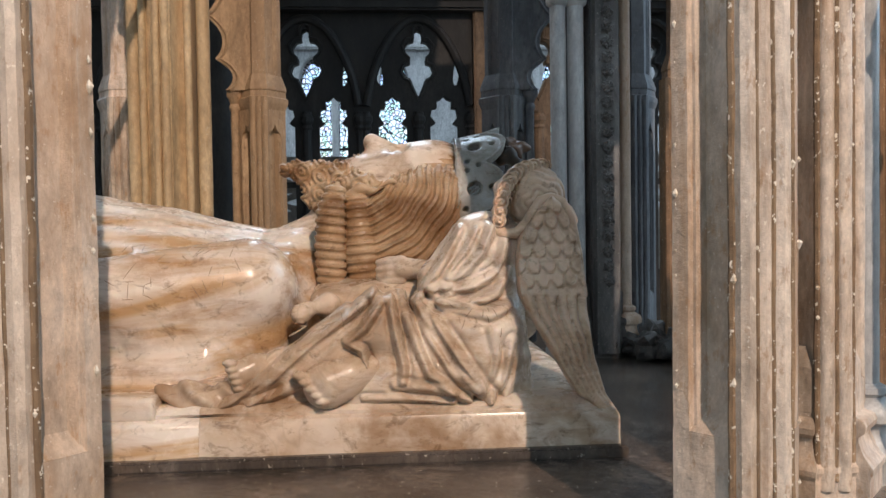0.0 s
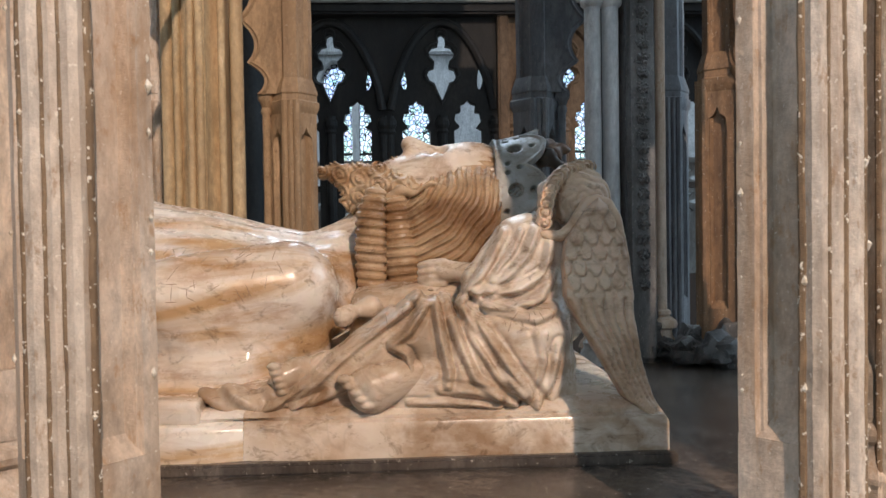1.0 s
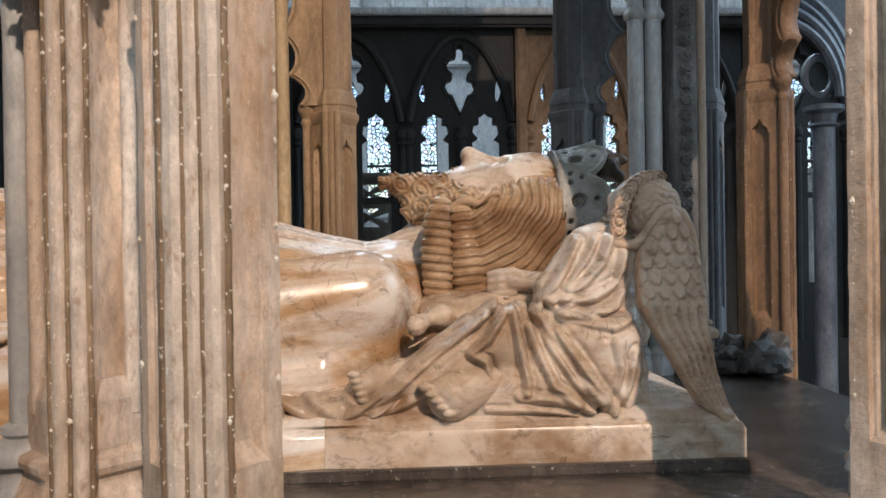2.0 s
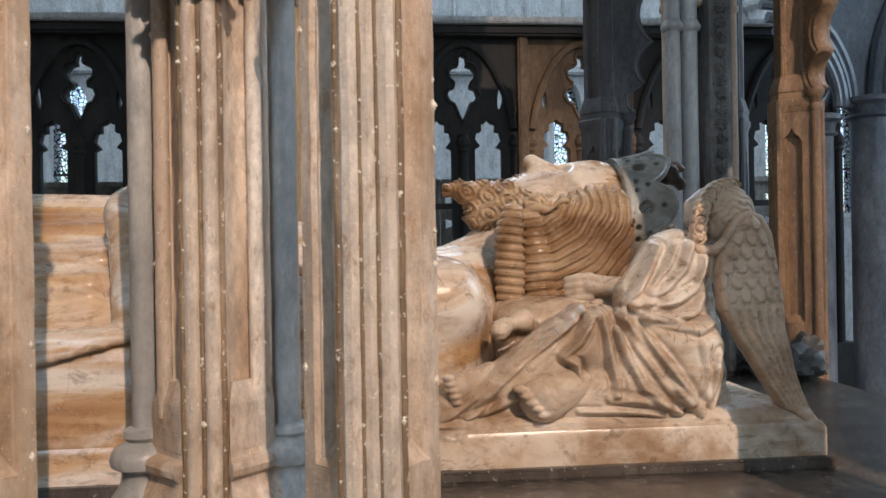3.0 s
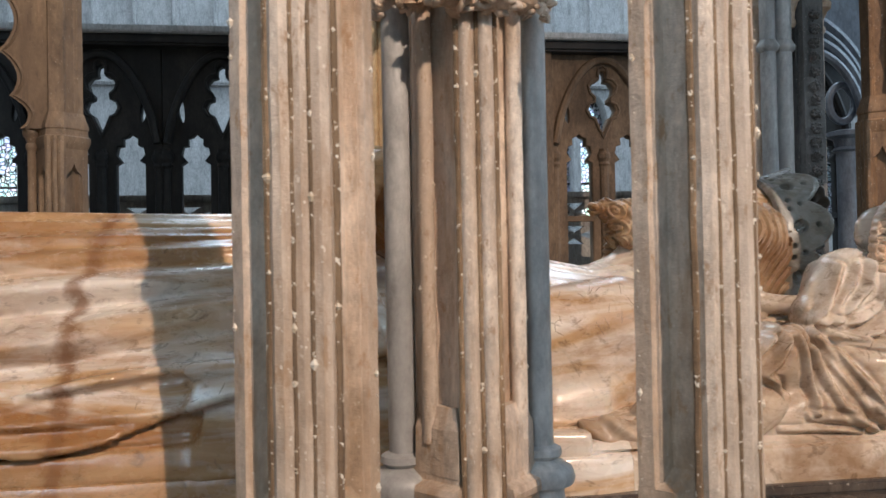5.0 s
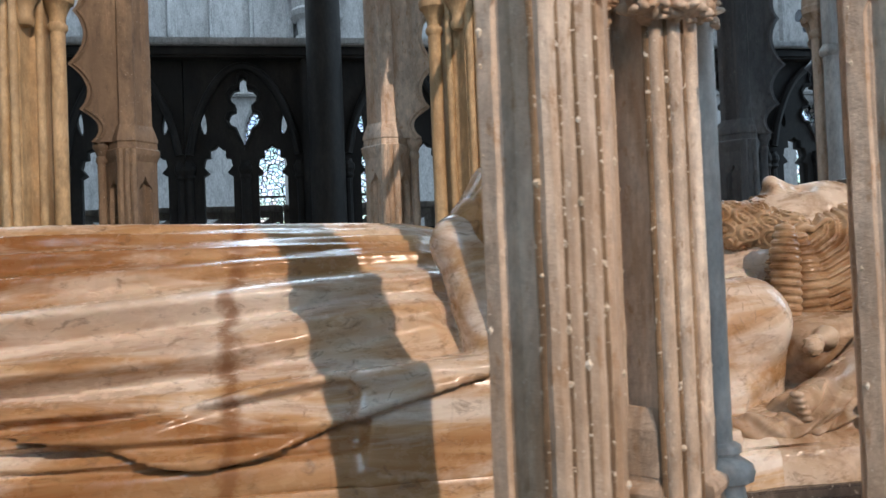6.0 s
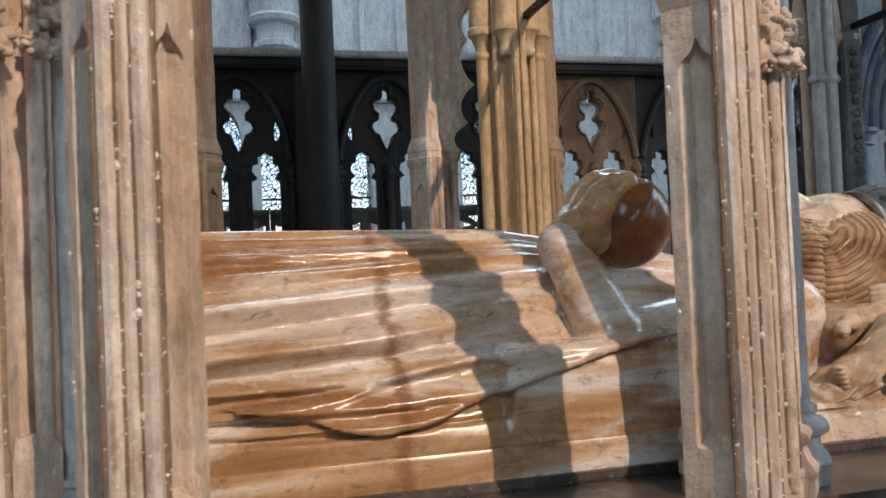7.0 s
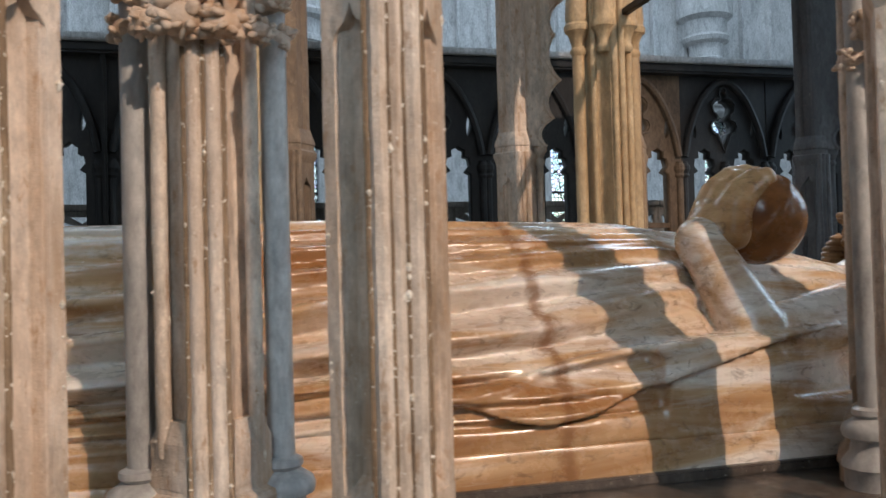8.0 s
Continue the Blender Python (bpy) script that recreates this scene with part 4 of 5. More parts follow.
def sunk(depth=0.015):
    """The post's outline with a sunk panel in each of its four slanting faces."""
    out = []
    n = len(POST)
    for i in range(n):
        a, b = Vector(POST[i]), Vector(POST[(i + 1) % n])
        out.append(tuple(a))
        if (b - a).length > 0.05:
            d = (b - a).normalized()
            inward = Vector((-d.y, d.x))
            length = (b - a).length
            for s, k in ((0.007, 0), (0.009, 0.35), (0.012, 0.35), (0.017, 1), (length - 0.014, 1), (length - 0.009, 0.35), (length - 0.007, 0.35), (length - 0.005, 0)):
                p = a + d * s + inward * (depth * k)
                out.append(tuple(p))
    return out


def arch_head(a, b, z0, z1):
    """A small pointed head that closes a sunk panel: between plan points a and b."""
    bm = bmesh.new()
    a, b = Vector((*a, 0)), Vector((*b, 0))
    d = b - a
    out = Vector((d.y, -d.x, 0)).normalized()
    n = 8
    front, back = [], []
    def opening(f):
        g = abs(2 * f - 1)
        return z0 + 0.036 * ((1 - g) ** 0.45 * 0.62 + (max(0, 0.4 - g) / 0.4) ** 1.6 * 0.38)
    for i in range(2 * n + 1):
        f = i / (2 * n)
        p = a + d * f
        zb = opening(f)
        front.append((bm.verts.new(p + Vector((0, 0, zb))), bm.verts.new(p + Vector((0, 0, z1)))))
        back.append((bm.verts.new(p - out * 0.015 + Vector((0, 0, zb))), bm.verts.new(p - out * 0.015 + Vector((0, 0, z1)))))
    for i in range(2 * n):
        bm.faces.new((front[i][0], front[i + 1][0], front[i + 1][1], front[i][1]))
        bm.faces.new((front[i][0], back[i][0], back[i + 1][0], front[i + 1][0]))
    return bm


def canopy_post(stone_mat, label, outer):
    """A free-standing lozenge post with rolls at its arrises, sunk panels and a weathered offset."""
    post = new("canopy_post")
    tagged(post, label, "post", "lozenge posts of the tomb canopy")
    outline = sunk()
    sharp(part("lower_shaft", prism(POST, 0.30, 1.36, 0.08, seed=3.0), stone_mat, post), 30)
    shaft = sharp(part("shaft", prism(outline, 1.36, 1.855, 0.03, wear=0.0009, seed=4.0), stone_mat, post), 30)
    n = len(POST)
    for i in range(n):
        a, b = Vector(POST[i]), Vector(POST[(i + 1) % n])
        if (b - a).length > 0.05:
            d = (b - a).normalized()
            sharp(part("panel_head", arch_head(a + d * 0.007, b - d * 0.005, 1.784, 1.856), stone_mat, shaft))
            # sloping sill of the panel
            inward = Vector((-d.y, d.x))
            bm = bmesh.new()
            p, q = a + d * 0.007, b - d * 0.005
            vs = [bm.verts.new((*c, z)) for c, z in ((p, 1.358), (q, 1.358), (q + inward * 0.015, 1.378), (p + inward * 0.015, 1.378), (p + inward * 0.015, 1.358), (q + inward * 0.015, 1.358))]
            bm.faces.new((vs[0], vs[1], vs[2], vs[3]))
            bm.faces.new((vs[0], vs[3], vs[4]))
            bm.faces.new((vs[1], vs[5], vs[2]))
            part("panel_sill", bm, stone_mat, shaft)
    for sy in (-1, 1):
        for k in (-1, 0, 1):
            r = 0.0095 if k else 0.008
            sharp(part("roll", prism(circle(k * 0.0155, sy * 0.0535, r, 8), 0.6, 1.885, 0.03, wear=0.0009, seed=k + sy), ROLLED if stone_mat == PALE else stone_mat, post))
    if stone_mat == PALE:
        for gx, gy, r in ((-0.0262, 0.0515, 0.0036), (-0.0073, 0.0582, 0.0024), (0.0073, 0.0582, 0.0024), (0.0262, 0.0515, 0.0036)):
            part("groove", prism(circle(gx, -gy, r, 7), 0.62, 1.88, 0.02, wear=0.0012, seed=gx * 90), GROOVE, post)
    off = stacked(POST, [(1.0, 1.855), (1.10, 1.868), (1.13, 1.874), (1.13, 1.884), (1.04, 1.888), (1.02, 1.902), (1.06, 1.905), (1.06, 1.912), (0.92, 1.935), (0.86, 1.945)])
    sharp(part("offset", off, stone_mat, post), 25)
    upper = [(x * 0.84, y * 0.84) for x, y in sunk(0.007)]
    sharp(part("upper_shaft", prism(upper, 1.94, 3.10, 0.08, seed=6.0), stone_mat, post), 30)
    return post


def cusped_arch(y0, y1, stone_mat, holder):
    """The cusped spandrel between a post's cap and the pier beside it."""
    tips = [(0.086, 1.905), (0.110, 1.985), (0.134, 2.095), (0.120, 2.225), (0.150, 2.33)]
    edge = []
    for (xa, za), (xb, zb) in zip(tips, tips[1:]):
        for k in range(8):
            f = k / 8
            edge.append((xa + (xb - xa) * f - 0.030 * math.sin(math.pi * f) ** 0.8, za + (zb - za) * f))
    shape = [(0.020, 1.905)] + edge + [tips[-1], (0.150, 2.60), (0.020, 2.60)]
    part("spandrel", pierced(shape, [], y0, y1), stone_mat, holder)
    part("spandrel_moulding", sweep([(x - 0.012, (y0 + y1) / 2, z) for x, z in edge], 0.010, 8, squash=(y1 - y0) * 62), stone_mat, holder)


near_pier = canopy_pier(PALE, MARBLE, "clustered pale limestone canopy pier with grey side shafts")
for k, (fx, fy, fz, fs) in enumerate([(-0.022, -0.098, 1.842, (0.034, 0.026, 0.027)), (0.022, -0.097, 1.838, (0.030, 0.025, 0.024)), (-0.060, -0.056, 1.850, (0.022, 0.022, 0.020)), (0.062, -0.056, 1.848, (0.021, 0.022, 0.019)), (-0.086, -0.012, 1.852, (0.026, 0.028, 0.021)), (0.084, -0.012, 1.848, (0.024, 0.028, 0.020)), (0.0, -0.094, 1.885, (0.04, 0.026, 0.034)), (-0.07, -0.03, 1.895, (0.034, 0.034, 0.03)), (0.07, -0.03, 1.893, (0.034, 0.034, 0.03))]):
    part("leaf_boss", foliage(fx, fy, fz, fs, 11 + k), PALE, near_pier, "carved leaf boss")
near_pier.matrix_world = pose(UNITS[2], Y_PIER, 0)
near_post = canopy_post(PALE, "weathered pale limestone canopy post with sunk panels", -1)
near_post.matrix_world = pose(UNITS[2] - 0.175, Y_POST, 0)
far_pier = canopy_pier(OCHRE, OCHRE, "clustered ochre limestone canopy pier with moulded capitals")
far_pier.matrix_world = pose(UNITS[2], 2 * MID - Y_PIER, 0)
far_post = canopy_post(OCHRE, "ochre limestone canopy post with a stepped offset and cusped arch", 1)
CAP = [(0.010, 1.70), (0.010, 1.852), (0.014, 1.858), (0.014, 1.866), (0.011, 1.872), (0.016, 1.886), (0.021, 1.892), (0.021, 1.905), (0.016, 1.912)]
sharp(part("springer_capital", turned(CAP, 0.068, -0.01, 12), OCHRE, far_post))
sharp(part("springer_shaft", prism(circle(0.068, -0.01, 0.0105, 10), 1.238, 1.855), OCHRE, far_post))
cusped_arch(-0.035, 0.005, OCHRE, far_post)
far_post.matrix_world = pose(UNITS[2] - 0.175, 2 * MID - Y_POST, 0)
far_mirror = copy_thing(far_post, pose(0, 0, 0))
for ch in far_mirror.children_recursive:
    ch.data = ch.data.copy()
    ch.data.transform(Matrix.Diagonal((-1, 1, 1, 1)))
    ch.data.flip_normals()
far_mirror.matrix_world = pose(UNITS[2] + 0.175, 2 * MID - Y_POST, 0)
def restone(ob, mat):
    """The same thing in another colour; some far copies have shade painted into it."""
    for o in ob.children_recursive:
        o.material_slots[0].link = "OBJECT"
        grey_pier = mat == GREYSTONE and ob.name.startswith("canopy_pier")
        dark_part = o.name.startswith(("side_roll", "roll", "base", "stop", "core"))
        o.material_slots[0].material = (SHADOWED if dark_part else PALE) if grey_pier else SHADE_GREY if mat == GREYSTONE else mat
    return tagged(ob, ob["label"].replace("ochre", {GREYSTONE: "grey", RUST: "russet", PALE: "pale", SHADE_BROWN: "umber", TAWNY: "tawny"}[mat]))


for ux in UNITS:
    if ux != UNITS[2]:
        copy_thing(near_pier, pose(ux, Y_PIER, 0))
        copy_thing(near_post, pose(ux - 0.175, Y_POST, 0))
        made = [copy_thing(far_pier, pose(ux, 2 * MID - Y_PIER, 0)), copy_thing(far_post, pose(ux - 0.175, 2 * MID - Y_POST, 0)), copy_thing(far_mirror, pose(ux + 0.175, 2 * MID - Y_POST, 0))]
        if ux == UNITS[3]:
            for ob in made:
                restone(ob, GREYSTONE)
        else:
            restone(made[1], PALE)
            restone(made[2], SHADE_BROWN)
    copy_thing(near_post, pose(ux + 0.175, Y_POST, 0))
restone(far_post, PALE)
# pale plaster chips and crumbs left in the grooves of the near stonework
m, t, b = material("plaster_crumb", 0.8)
t.links.new(ramp(t, noise_node(t, 120.0, 3), [(0.35, (0.50, 0.40, 0.28)), (0.6, (0.80, 0.73, 0.62))]), b.inputs["Base Color"])
CRUMB = m


def crumbs(lines, z0, z1, count, seed):
    """Small flattened lumps along upright grooves at the plan points given."""
    rnd = random.Random(seed)
    verts, faces = [], []
    for _ in range(count):
        cx, cy = rnd.choice(lines)
        cz = rnd.uniform(z0, z1)
        r = 0.0007 + 0.0032 * rnd.random() ** 5
        o = len(verts)
        for dx, dy, dz in ((1, 0, 0), (0, -0.8, 0), (-1, 0, 0), (0, 0.8, 0), (0, 0, 1), (0, 0, -1)):
            k = r * rnd.uniform(0.7, 1.2)
            verts.append((cx + dx * k, cy + dy * k, cz + dz * k * rnd.uniform(1.0, 2.2)))
        for i in range(4):
            j = (i + 1) % 4
            faces += [(o + i, o + j, o + 4), (o + j, o + i, o + 5)]
    me = bpy.data.meshes.new("crumbs")
    me.from_pydata(verts, [], faces)
    bm = bmesh.new()
    bm.from_mesh(me)
    bpy.data.meshes.remove(me)
    return bm


POST_LINES = [(-0.0262, -0.0545), (0.0262, -0.0545), (-0.0073, -0.060), (0.0073, -0.060), (-0.0585, -0.005), (0.0585, -0.005)]
PIER_LINES = [(-0.0205, -0.0855), (0.0205, -0.0855), (0.0, -0.0885), (-0.043, -0.046), (0.043, -0.046), (-0.058, -0.044), (0.058, -0.044)]
for k, ob in enumerate([o for o in scene.objects if o.name.startswith(("canopy_post", "canopy_pier")) and o.matrix_basis.translation.y < 1.0]):
    post = ob.name.startswith("canopy_post")
    tagged(part("plaster", crumbs(POST_LINES if post else PIER_LINES, 1.30, 1.86 if post else 1.81, 95 if post else 120, 40 + k), CRUMB, ob), "pale plaster crumbs in the grooves", kind="stuff")
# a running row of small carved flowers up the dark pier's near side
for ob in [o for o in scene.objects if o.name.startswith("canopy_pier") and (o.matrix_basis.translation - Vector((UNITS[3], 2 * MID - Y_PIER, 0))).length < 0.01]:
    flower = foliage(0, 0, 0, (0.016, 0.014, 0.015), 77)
    first = part("carved_flower", flower, SHADOWED, ob)
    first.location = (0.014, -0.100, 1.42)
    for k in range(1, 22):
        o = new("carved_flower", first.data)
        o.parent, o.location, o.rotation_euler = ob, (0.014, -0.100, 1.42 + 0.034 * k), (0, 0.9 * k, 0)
    part("flower_strip", prism([(-0.012, -0.098), (0.040, -0.098), (0.046, -0.088), (0.046, -0.07), (-0.018, -0.07), (-0.018, -0.088)], 1.25, 3.4, 0.1), SHADOWED, ob)
    for sx in (-0.096, -0.055):
        shaft = sharp(part("pale_shaft", prism(circle(sx, -0.086, 0.0185, 16), 1.29, 3.4, 0.06, wear=0.0008, seed=sx * 50), MARBLE, ob, "pale round stone shaft"))
        sharp(part("shaft_ring", turned([(0.0185, 2.045), (0.026, 2.052), (0.027, 2.060), (0.022, 2.068), (0.0185, 2.075)], sx, -0.086, 16), MARBLE, shaft))
        sharp(part("shaft_base", turned([(0.036, 1.238), (0.036, 1.262), (0.028, 1.276), (0.030, 1.288), (0.0185, 1.300)], sx, -0.086, 16), MARBLE, shaft))
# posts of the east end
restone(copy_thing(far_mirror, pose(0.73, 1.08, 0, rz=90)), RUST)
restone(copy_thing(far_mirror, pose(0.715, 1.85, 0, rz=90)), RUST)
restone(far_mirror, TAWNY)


def broken_stone(x, y, z, size, seed):
    bm = bmesh.new()
    bmesh.ops.create_icosphere(bm, subdivisions=3, radius=1.0)
    for v in bm.verts:
        k = 0.85 + 0.45 * noise.noise(v.co * 1.6 + Vector((seed, 0, 0))) + 0.12 * noise.noise(v.co * 6)
        v.co = Vector((x + v.co.x * size[0] * k, y + v.co.y * size[1] * k, z + max(v.co.z * k, -0.85) * size[2]))
    return tagged(sharp(link_mesh("broken_stone", bm, SHADOWED), 30), "broken dark stone fragment lying on the chest top", "stone", "broken stones by the east post")


for k, (bx, by, sx, sz) in enumerate([(0.60, 1.80, 0.05, 0.035), (0.66, 1.74, 0.06, 0.045), (0.645, 1.86, 0.05, 0.05), (0.70, 1.79, 0.045, 0.06), (0.575, 1.87, 0.04, 0.03)]):
    broken_stone(bx, by, 1.238 + sz * 0.8, (sx, 0.05, sz), 3.0 + k)

# ---- the canopy's arches and roof ----
canopy = new("tomb_canopy")
tagged(canopy, "limestone tomb canopy with pointed arches", "canopy")
for y0 in (Y_PIER - 0.04, 2 * MID - Y_PIER - 0.04):
    for a, b in zip(UNITS, UNITS[1:]):
        c, w = (a + b) / 2, (b - a) / 2
        arch = [(c - (w - 0.13) * math.cos(math.pi * i / 24), 2.34 + 0.85 * math.sin(math.pi * i / 24) ** 0.85) for i in range(25)]
        part("arch", pierced([(a, 3.45), (a, 2.34)] + arch + [(b, 2.34), (b, 3.45)], [], y0, y0 + 0.08), PALE, canopy)
    part("end_spandrel", box(UNITS[3], y0, 2.34, 0.80, y0 + 0.08, 3.45), PALE, canopy)
    part("end_spandrel", box(-2.75, y0, 2.34, UNITS[0], y0 + 0.08, 3.45), PALE, canopy)
part("roof", box(-2.62, 0.86, 3.45, 0.66, 2.0, 3.85, bevel=0.02), PALE, canopy)

m, t, b = material("black_iron", 0.5)
b.inputs["Base Color"].default_value = (0.012, 0.011, 0.011, 1)
b.inputs["Metallic"].default_value = 0.6
IRON = m
for ux in UNITS:
    tie = link_mesh("tie_bar", box(ux + 0.012, Y_PIER + 0.06, 2.200, ux + 0.030, 2 * MID - Y_PIER - 0.06, 2.218, bevel=0.002), IRON)
    tagged(tie, "black iron tie bar between facing canopy piers", "tie bar", "tie bars of the canopy")

# old scratches in the polished stone
from mathutils.bvhtree import BVHTree
m, t, b = material("scratch_grime", 0.7)
b.inputs["Base Color"].default_value = (0.20, 0.125, 0.075, 1)
GRIME = m


def scratches(target, strokes, name, label):
    """Thin strokes laid on the near side of a figure: (x, z, dx, dz) each."""
    tree = BVHTree.FromPolygons([v.co.copy() for v in target.data.vertices], [tuple(p.vertices) for p in target.data.polygons])
    bm = bmesh.new()
    for x, z, dx, dz in strokes:
        side = Vector((-dz, 0, dx)).normalized() * 0.00045
        last = None
        for k in range(7):
            p = Vector((x + dx * k / 6, 0.6, z + dz * k / 6))
            pair = []
            for sgn in (-1, 1):
                hit_at = tree.ray_cast(p + sgn * side * (0.4 + 0.6 * math.sin(math.pi * k / 6)), Vector((0, 1, 0)))[0]
                pair.append(bm.verts.new(hit_at - Vector((0, 0.0009, 0))) if hit_at else None)
            if last and all(last) and all(pair):
                bm.faces.new((last[0], pair[0], pair[1], last[1]))
            last = pair
    return tagged(link_mesh(name, bm, GRIME), label, "scratches", kind="stuff")


rnd = random.Random(5)
marks = [(-0.350, 1.480, 0.0, -0.024), (-0.357, 1.480, 0.014, 0.0), (-0.357, 1.456, 0.014, 0.0), (-0.318, 1.480, -0.012, -0.006), (-0.330, 1.474, 0.0, -0.012), (-0.330, 1.462, 0.012, -0.006)]
for k in range(22):
    x = rnd.uniform(-0.43, -0.20)
    marks.append((x, rnd.uniform(1.47, 1.53), rnd.uniform(-0.012, 0.014), rnd.uniform(-0.022, -0.006)))
for k in range(14):
    marks.append((rnd.uniform(-1.15, -0.6), rnd.uniform(1.33, 1.42), rnd.uniform(-0.012, 0.012), rnd.uniform(-0.016, 0.012)))
scratches(bpy.data.objects["king_effigy"], marks, "scratches", "old scratched strokes in the polished alabaster")
marks = [(x, z, rnd.uniform(-0.010, 0.012), rnd.uniform(-0.014, 0.012)) for x, z in [(rnd.uniform(-0.06, 0.0), rnd.uniform(1.42, 1.45)) for _ in range(9)] + [(rnd.uniform(0.08, 0.16), rnd.uniform(1.38, 1.45)) for _ in range(12)]]
scratches(bpy.data.objects["angel_statue"], marks, "scratches", "old scratched strokes in the carved drapery")

# ---- stone screen beyond the tomb ----
SY = 4.2


def foil(cx, cz, w, h):
    """An upright six-lobed opening with a pointed foot."""
    half = [(0.0, 1.0), (0.20, 0.93), (0.24, 0.78), (0.20, 0.66), (0.50, 0.62), (0.72, 0.46), (0.62, 0.24), (0.40, 0.12), (0.42, 0.0), (0.70, -0.06), (0.82, -0.24), (0.66, -0.42), (0.40, -0.48), (0.22, -0.74), (0.0, -1.0)]
    return [(cx + w * x, cz + h * z) for x, z in half] + [(cx - w * x, cz + h * z) for x, z in half[-2:0:-1]]


def lancet(cx, z0, z1, w):
    half = [(1.0, -0.001), (1.0, 0.62), (0.62, 0.66), (0.98, 0.74), (0.86, 0.84), (0.52, 0.85), (0.55, 0.94), (0.22, 0.96), (0.0, 1.0)]
    zz = z1 - 0.42
    return [(cx - w, z0)] + [(cx + w * x, (zz + (z1 - zz) * z) if z > 0 else z0) for x, z in half] + [(cx - w * x, zz + (z1 - zz) * z) for x, z in half[-2:0:-1]]


def dagger(cx, cz, w, h, lean):
    pts = []
    for i in range(14):
        a = 2 * math.pi * i / 14
        x, z = w * math.cos(a), h * math.sin(a)
        pts.append((cx + x + lean * z, cz + z))
    return pts


screen = new("stone_screen")
tagged(screen, "dark stone choir screen pierced with cusped lancets and foils", "screen")


def bay(cx, half, mat):
    holes = [foil(cx, 2.405, 0.095, 0.175)]
    for s in (-1, 1):
        holes.append(lancet(cx + s * 0.135, 1.30, 2.235, 0.074))
        holes.append(dagger(cx + s * 0.205, 2.36, 0.018, 0.075, 0.15 * s))
    bm = pierced([(cx - half, 1.0), (cx + half, 1.0), (cx + half, 2.68), (cx - half, 2.68)], holes, SY + 0.03, SY + 0.11)
    part("tracery", bm, mat, screen)
    # moulded pointed arch over the bay
    pts = []
    for i in range(25):
        f = i / 24 * 2 - 1
        pts.append((cx + f * (half - 0.02), SY + 0.02, 2.18 + 0.45 * (1 - abs(f) ** 2.0) ** 0.75))
    part("arch_moulding", sweep(pts, 0.022, 8), mat, screen)
    part("foil_moulding", sweep([(x, SY + 0.025, z) for x, z in foil(cx, 2.405, 0.112, 0.195)] + [(cx, SY + 0.025, 2.60)], 0.008, 6), mat, screen)
    for s in (-1, 0, 1):
        x = cx + s * (half - 0.015 if s else 0)
        mullion = part("mullion", prism(circle(x, SY + 0.03, 0.022 if s else 0.026, 10), 1.0, 2.15, 0.2, wear=0), mat, screen)
        part("mullion_cap", turned([(0.022, 2.05), (0.032, 2.065), (0.026, 2.08), (0.036, 2.10), (0.036, 2.12), (0.024, 2.14)], x, SY + 0.03, 12), mat, mullion)
    # pierced rail low in the lights
    part("rail", box(cx - half, SY + 0.04, 1.76, cx + half, SY + 0.09, 1.79), mat, screen)


# one bay takes the painted warm light, the rest the painted shade
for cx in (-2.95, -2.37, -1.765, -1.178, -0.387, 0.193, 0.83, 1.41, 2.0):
    bay(cx, 0.29, SCREEN_LIT if cx == 0.83 else DARK)
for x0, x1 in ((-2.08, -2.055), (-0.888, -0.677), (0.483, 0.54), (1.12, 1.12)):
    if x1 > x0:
        part("pier", box(x0, SY - 0.02, 0.0, x1, SY + 0.14, 2.70, bevel=0.01), DARK if x0 < 0 else SCREEN_LIT, screen)
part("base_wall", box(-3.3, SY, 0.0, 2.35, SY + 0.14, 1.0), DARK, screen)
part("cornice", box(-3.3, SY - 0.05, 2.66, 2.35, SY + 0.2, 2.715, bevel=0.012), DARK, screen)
part("coping", box(-3.3, SY - 0.08, 2.715, 2.35, SY + 0.25, 2.75, bevel=0.006), ASHLAR, screen, "pale stone coping")

parapet = new("pierced_parapet")
tagged(parapet, "low pale stone parapet pierced with crossed bars", "parapet")
for k in range(10):
    x0 = -3.25 + 0.56 * k
    holes = []
    for cx in (x0 + 0.14, x0 + 0.42):
        for cz in (1.70, 1.84):
            for ux, uz in ((1, 0), (0, 1), (-1, 0), (0, -1)):
                holes.append([(cx + 0.120 * ux * 0.93 + 0.062 * f * uz, cz + 0.058 * uz * 0.93 + 0.030 * f * ux) if f else (cx + 0.022 * ux, cz + 0.012 * uz) for f in (-1, 0, 1)])
    part("panel", pierced([(x0, 0.0), (x0 + 0.555, 0.0), (x0 + 0.555, 1.94), (x0, 1.94)], holes, 4.72, 4.77), GREYSTONE, parapet)
    part("rail", box(x0, 4.69, 1.925, x0 + 0.555, 4.80, 1.96, bevel=0.006), GREYSTONE, parapet)

col = new("tall_column")
tagged(col, "tall dark round stone column before the screen", "column")
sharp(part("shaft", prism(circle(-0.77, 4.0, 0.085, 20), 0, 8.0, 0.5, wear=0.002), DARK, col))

# ---- beyond: pale panelled wall with tall windows ----
BY = 9.0


def pointed(x0, x1, z0, zs, z1):
    """A pointed opening: sides to zs, apex at z1."""
    c, w = (x0 + x1) / 2, (x1 - x0) / 2
    arc = [(c + w * math.cos(a), zs + (z1 - zs) * math.sin(a) ** 0.8) for a in [math.pi / 2 * k / 6 for k in range(7)]]
    return [(x0, z0), (x1, z0)] + arc + [(2 * c - x, z) for x, z in arc[-2::-1]]


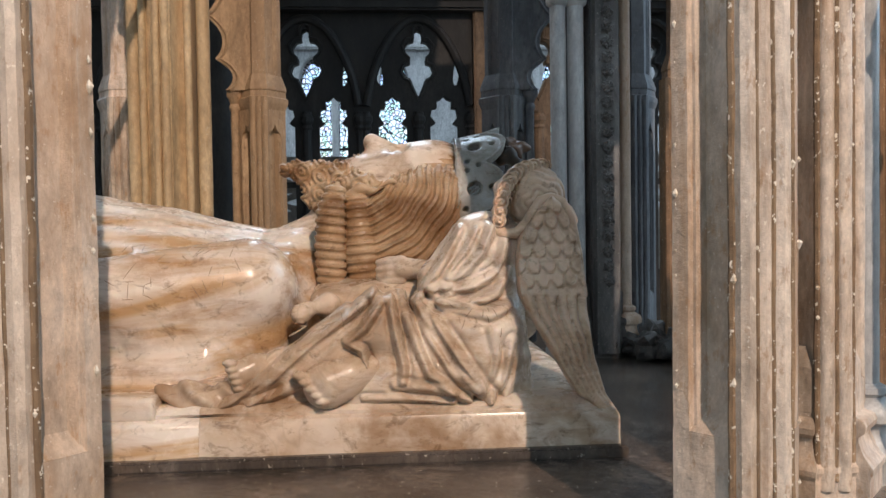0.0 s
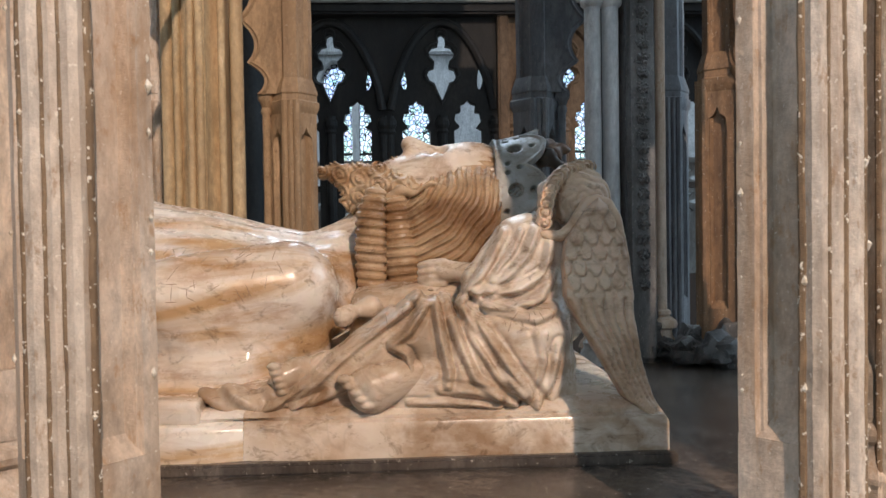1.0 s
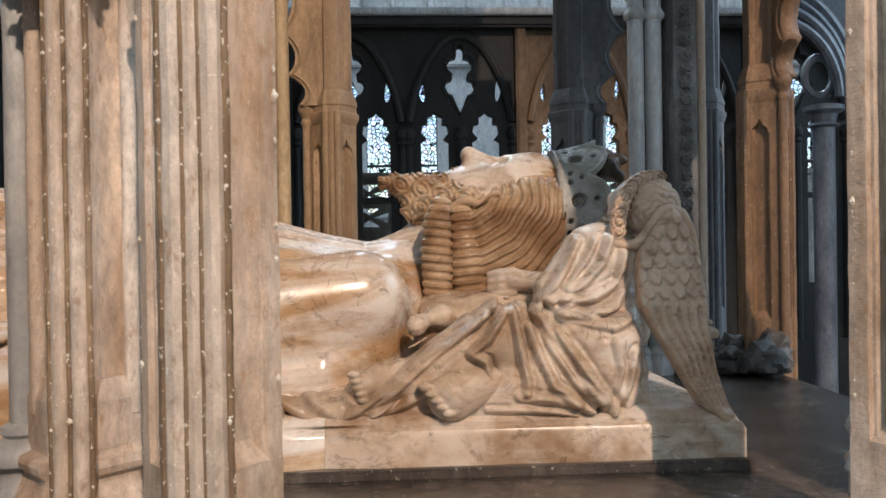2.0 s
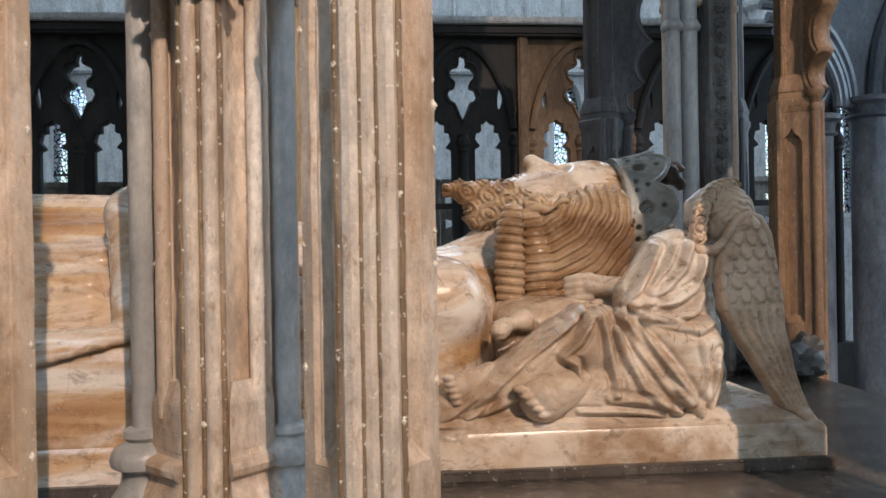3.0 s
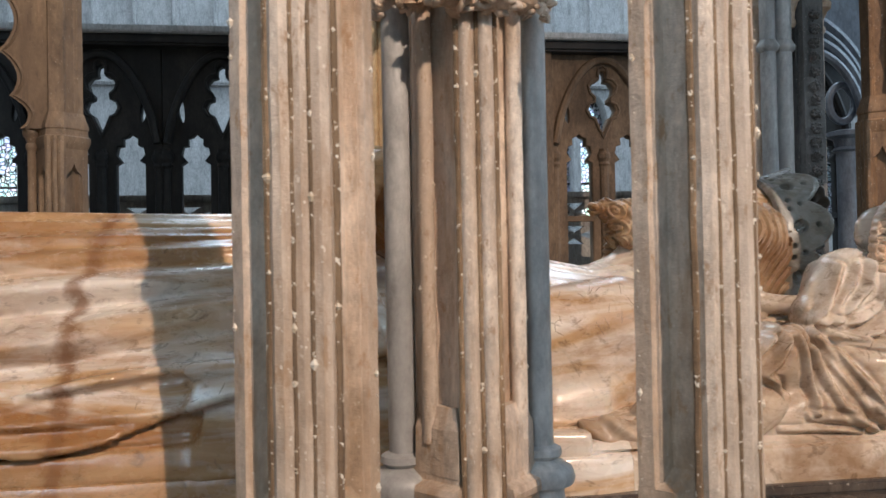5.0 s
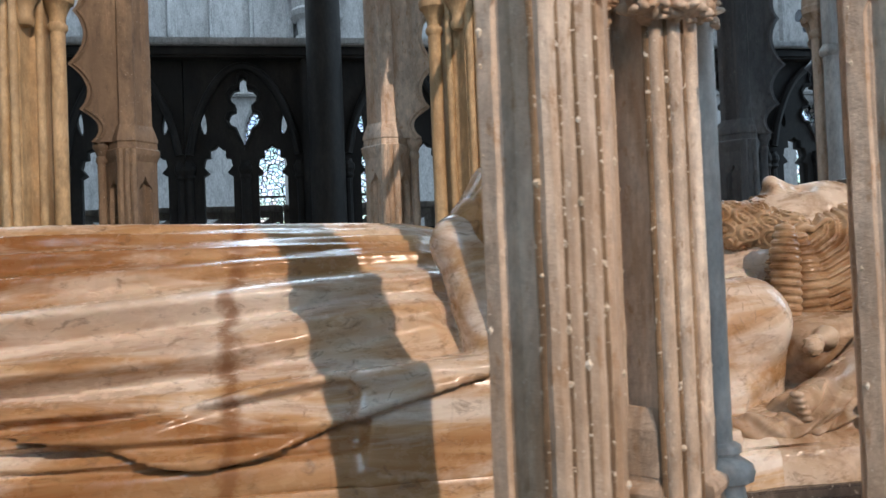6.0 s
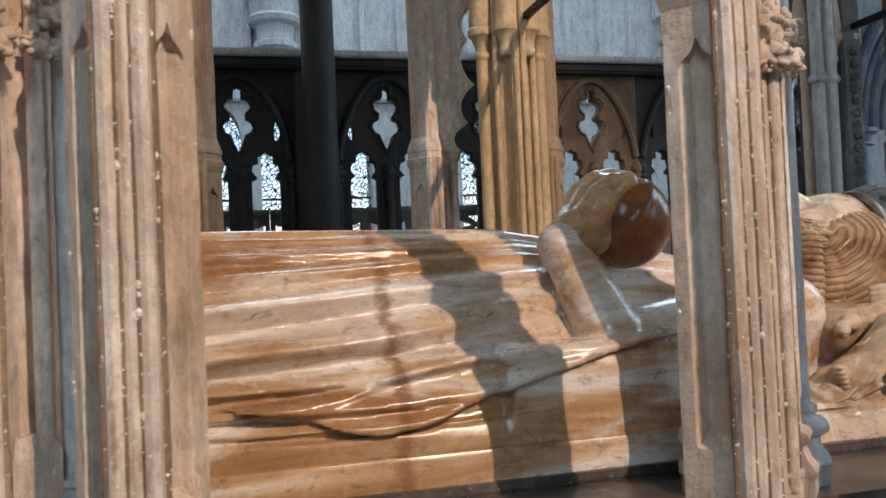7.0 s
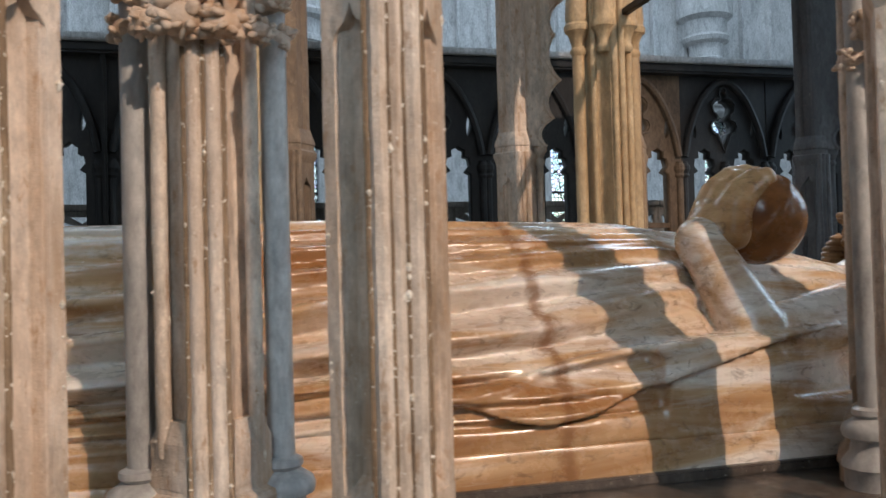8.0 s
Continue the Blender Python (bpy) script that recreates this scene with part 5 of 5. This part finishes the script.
LIGHTS = [(-4.4, -3.9), (-3.75, -3.3), (-1.55, -1.12), (-0.92, -0.55), (-0.48, -0.10), (-0.03, 0.32), (1.38, 1.72), (1.80, 2.14), (2.22, 2.56), (4.3, 4.8), (5.0, 5.5)]
holes = [pointed(a, b, 1.9, 3.0, 3.45) for a, b in LIGHTS]
holes += [[(x - 1.1, 6.6), (x + 1.1, 6.6), (x + 1.1, 10.8), (x, 12.2), (x - 1.1, 10.8)] for x in (-6, -1, 4)]
wall = link_mesh("wall_north", pierced([(-10, 0), (9, 0), (9, 13), (-10, 13)], holes, BY, BY + 0.4), ASHLAR)
tagged(wall, "pale grey panelled ashlar wall with pointed windows", "wall", kind="structure")


def leaded(name):
    """Old clear and tinted quarries in dark lead, seen against the sky."""
    m, t, b = material(name, 0.2)
    geo = t.nodes.new("ShaderNodeNewGeometry")
    v = t.nodes.new("ShaderNodeTexVoronoi")
    v.feature = "DISTANCE_TO_EDGE"
    v.inputs["Scale"].default_value = 21.0
    t.links.new(geo.outputs["Position"], v.inputs["Vector"])
    cells = t.nodes.new("ShaderNodeTexVoronoi")
    cells.inputs["Scale"].default_value = 21.0
    t.links.new(geo.outputs["Position"], cells.inputs["Vector"])
    tint = mix(t, 0.12, (0.97, 0.98, 1.0), cells.outputs["Color"])
    c = mix(t, ramp(t, v.outputs["Distance"], [(0.04, grey(1)), (0.07, grey(0))]), tint, (0.01, 0.01, 0.012))
    clear = t.nodes.new("ShaderNodeBsdfTransparent")
    t.links.new(c, clear.inputs["Color"])
    t.links.new(clear.outputs[0], t.nodes["Material Output"].inputs["Surface"])
    return m


GLASS = leaded("leaded_glass")
for k, (a, b) in enumerate(LIGHTS):
    w = new("window_%d" % (k + 1))
    tagged(w, "pointed window light of old leaded glass", "window", kind="structure")
    pane = part("pane", plate(pointed(a, b, 1.9, 3.0, 3.45), BY + 0.20, BY + 0.215), GLASS, w)
    part("sill", box(a - 0.05, BY - 0.03, 1.84, b + 0.05, BY + 0.19, 1.90), ASHLAR, w)
    part("saddle_bar", box(a, BY + 0.18, 2.42, b, BY + 0.198, 2.445), DARK, pane)

# panelling: upright ribs with cusped heads over the windows
ribs = new("wall_panelling")
tagged(ribs, "upright moulded stone ribs with cusped heads on the pale wall", "panelling", kind="structure")
for k in range(34):
    x = -7.3 + 0.42 * k
    wide = 0.05 if k % 3 == 0 else 0.028
    part("rib", prism([(x - wide, BY), (x - wide * 0.5, BY - 0.07), (x + wide * 0.5, BY - 0.07), (x + wide, BY)], 3.55, 6.5, 1.5, wear=0), ASHLAR, ribs)
    arc = [(x + 0.21 - 0.19 * math.cos(math.pi * i / 10), BY - 0.03, 4.85 + 0.24 * math.sin(math.pi * i / 10) ** 0.7) for i in range(11)]
    part("rib_head", sweep(arc, 0.026, 6), ASHLAR, ribs)
part("string_course", box(-7.6, BY - 0.10, 3.50, 7.2, BY - 0.002, 3.60, bevel=0.02), ASHLAR, ribs)

for ox, oz in ((-0.72, 4.02), (4.25, 3.95)):
    c = new("corbel")
    tagged(c, "moulded pale stone corbel with carved rings", "corbel")
    prof = [(0.05, oz - 0.16), (0.12, oz - 0.10), (0.20, oz), (0.24, oz + 0.02), (0.24, oz + 0.08), (0.20, oz + 0.10), (0.21, oz + 0.26), (0.28, oz + 0.29), (0.30, oz + 0.34), (0.26, oz + 0.38), (0.27, oz + 0.55), (0.34, oz + 0.6), (0.34, oz + 0.9)]
    sharp(part("body", turned(prof, ox, BY - 0.18, 14), ASHLAR, c), 30)

# ---- blue-grey arcade of the aisle to the east ----
for cx, cr, cz in ((1.755, 0.047, 2.06), (1.985, 0.085, 2.14)):
    c = new("aisle_column")
    tagged(c, "slender blue-grey marble column with a ringed capital", "column", "columns of the aisle arcade")
    sharp(part("shaft", prism(circle(cx, 3.5, cr, 18), 0, cz, 0.4, wear=0.001), BLUE, c))
    sharp(part("capital", turned([(cr, cz - 0.03), (cr + 0.02, cz - 0.02), (cr + 0.004, cz - 0.005), (cr + 0.012, cz + 0.03), (cr + 0.04, cz + 0.045), (cr + 0.04, cz + 0.065), (cr, cz + 0.075)], cx, 3.5, 16), BLUE, c))
tall = new("aisle_arch")
tagged(tall, "moulded grey stone arch with a foiled circle", "arch")
for k, rad in enumerate((0.030, 0.022, 0.026, 0.02)):
    r = 0.46 - 0.055 * k
    arc = [(1.44 + r * math.cos(math.pi / 2 * i / 16) + 0.02 * k, 3.5 - 0.02 * k, 2.16 + 1.15 * r * math.sin(math.pi / 2 * i / 16)) for i in range(17)]
    part("arch_order", sweep(arc, rad, 8), BLUE, tall)
for k, rad in enumerate((0.034, 0.024, 0.028, 0.02)):
    r = 0.52 - 0.06 * k
    arc = [(2.53 - r * math.cos(math.pi / 2 * i / 16) - 0.02 * k, 3.5 - 0.02 * k, 2.20 + 1.45 * r * math.sin(math.pi / 2 * i / 16)) for i in range(17)]
    part("arch_order", sweep(arc, rad, 8), BLUE, tall)
part("spandrel", plate([(1.60, 2.62), (1.83, 2.40), (1.93, 2.20), (2.03, 2.20), (2.12, 2.50), (2.45, 2.95), (2.45, 3.6), (1.60, 3.6)], 3.52, 3.60), BLUE, tall)
ring = [(1.735 + 0.065 * math.cos(2 * math.pi * i / 24), 3.5, 2.26 + 0.085 * math.sin(2 * math.pi * i / 24)) for i in range(25)]
part("foiled_circle", sweep(ring, 0.018, 8), BLUE, tall)
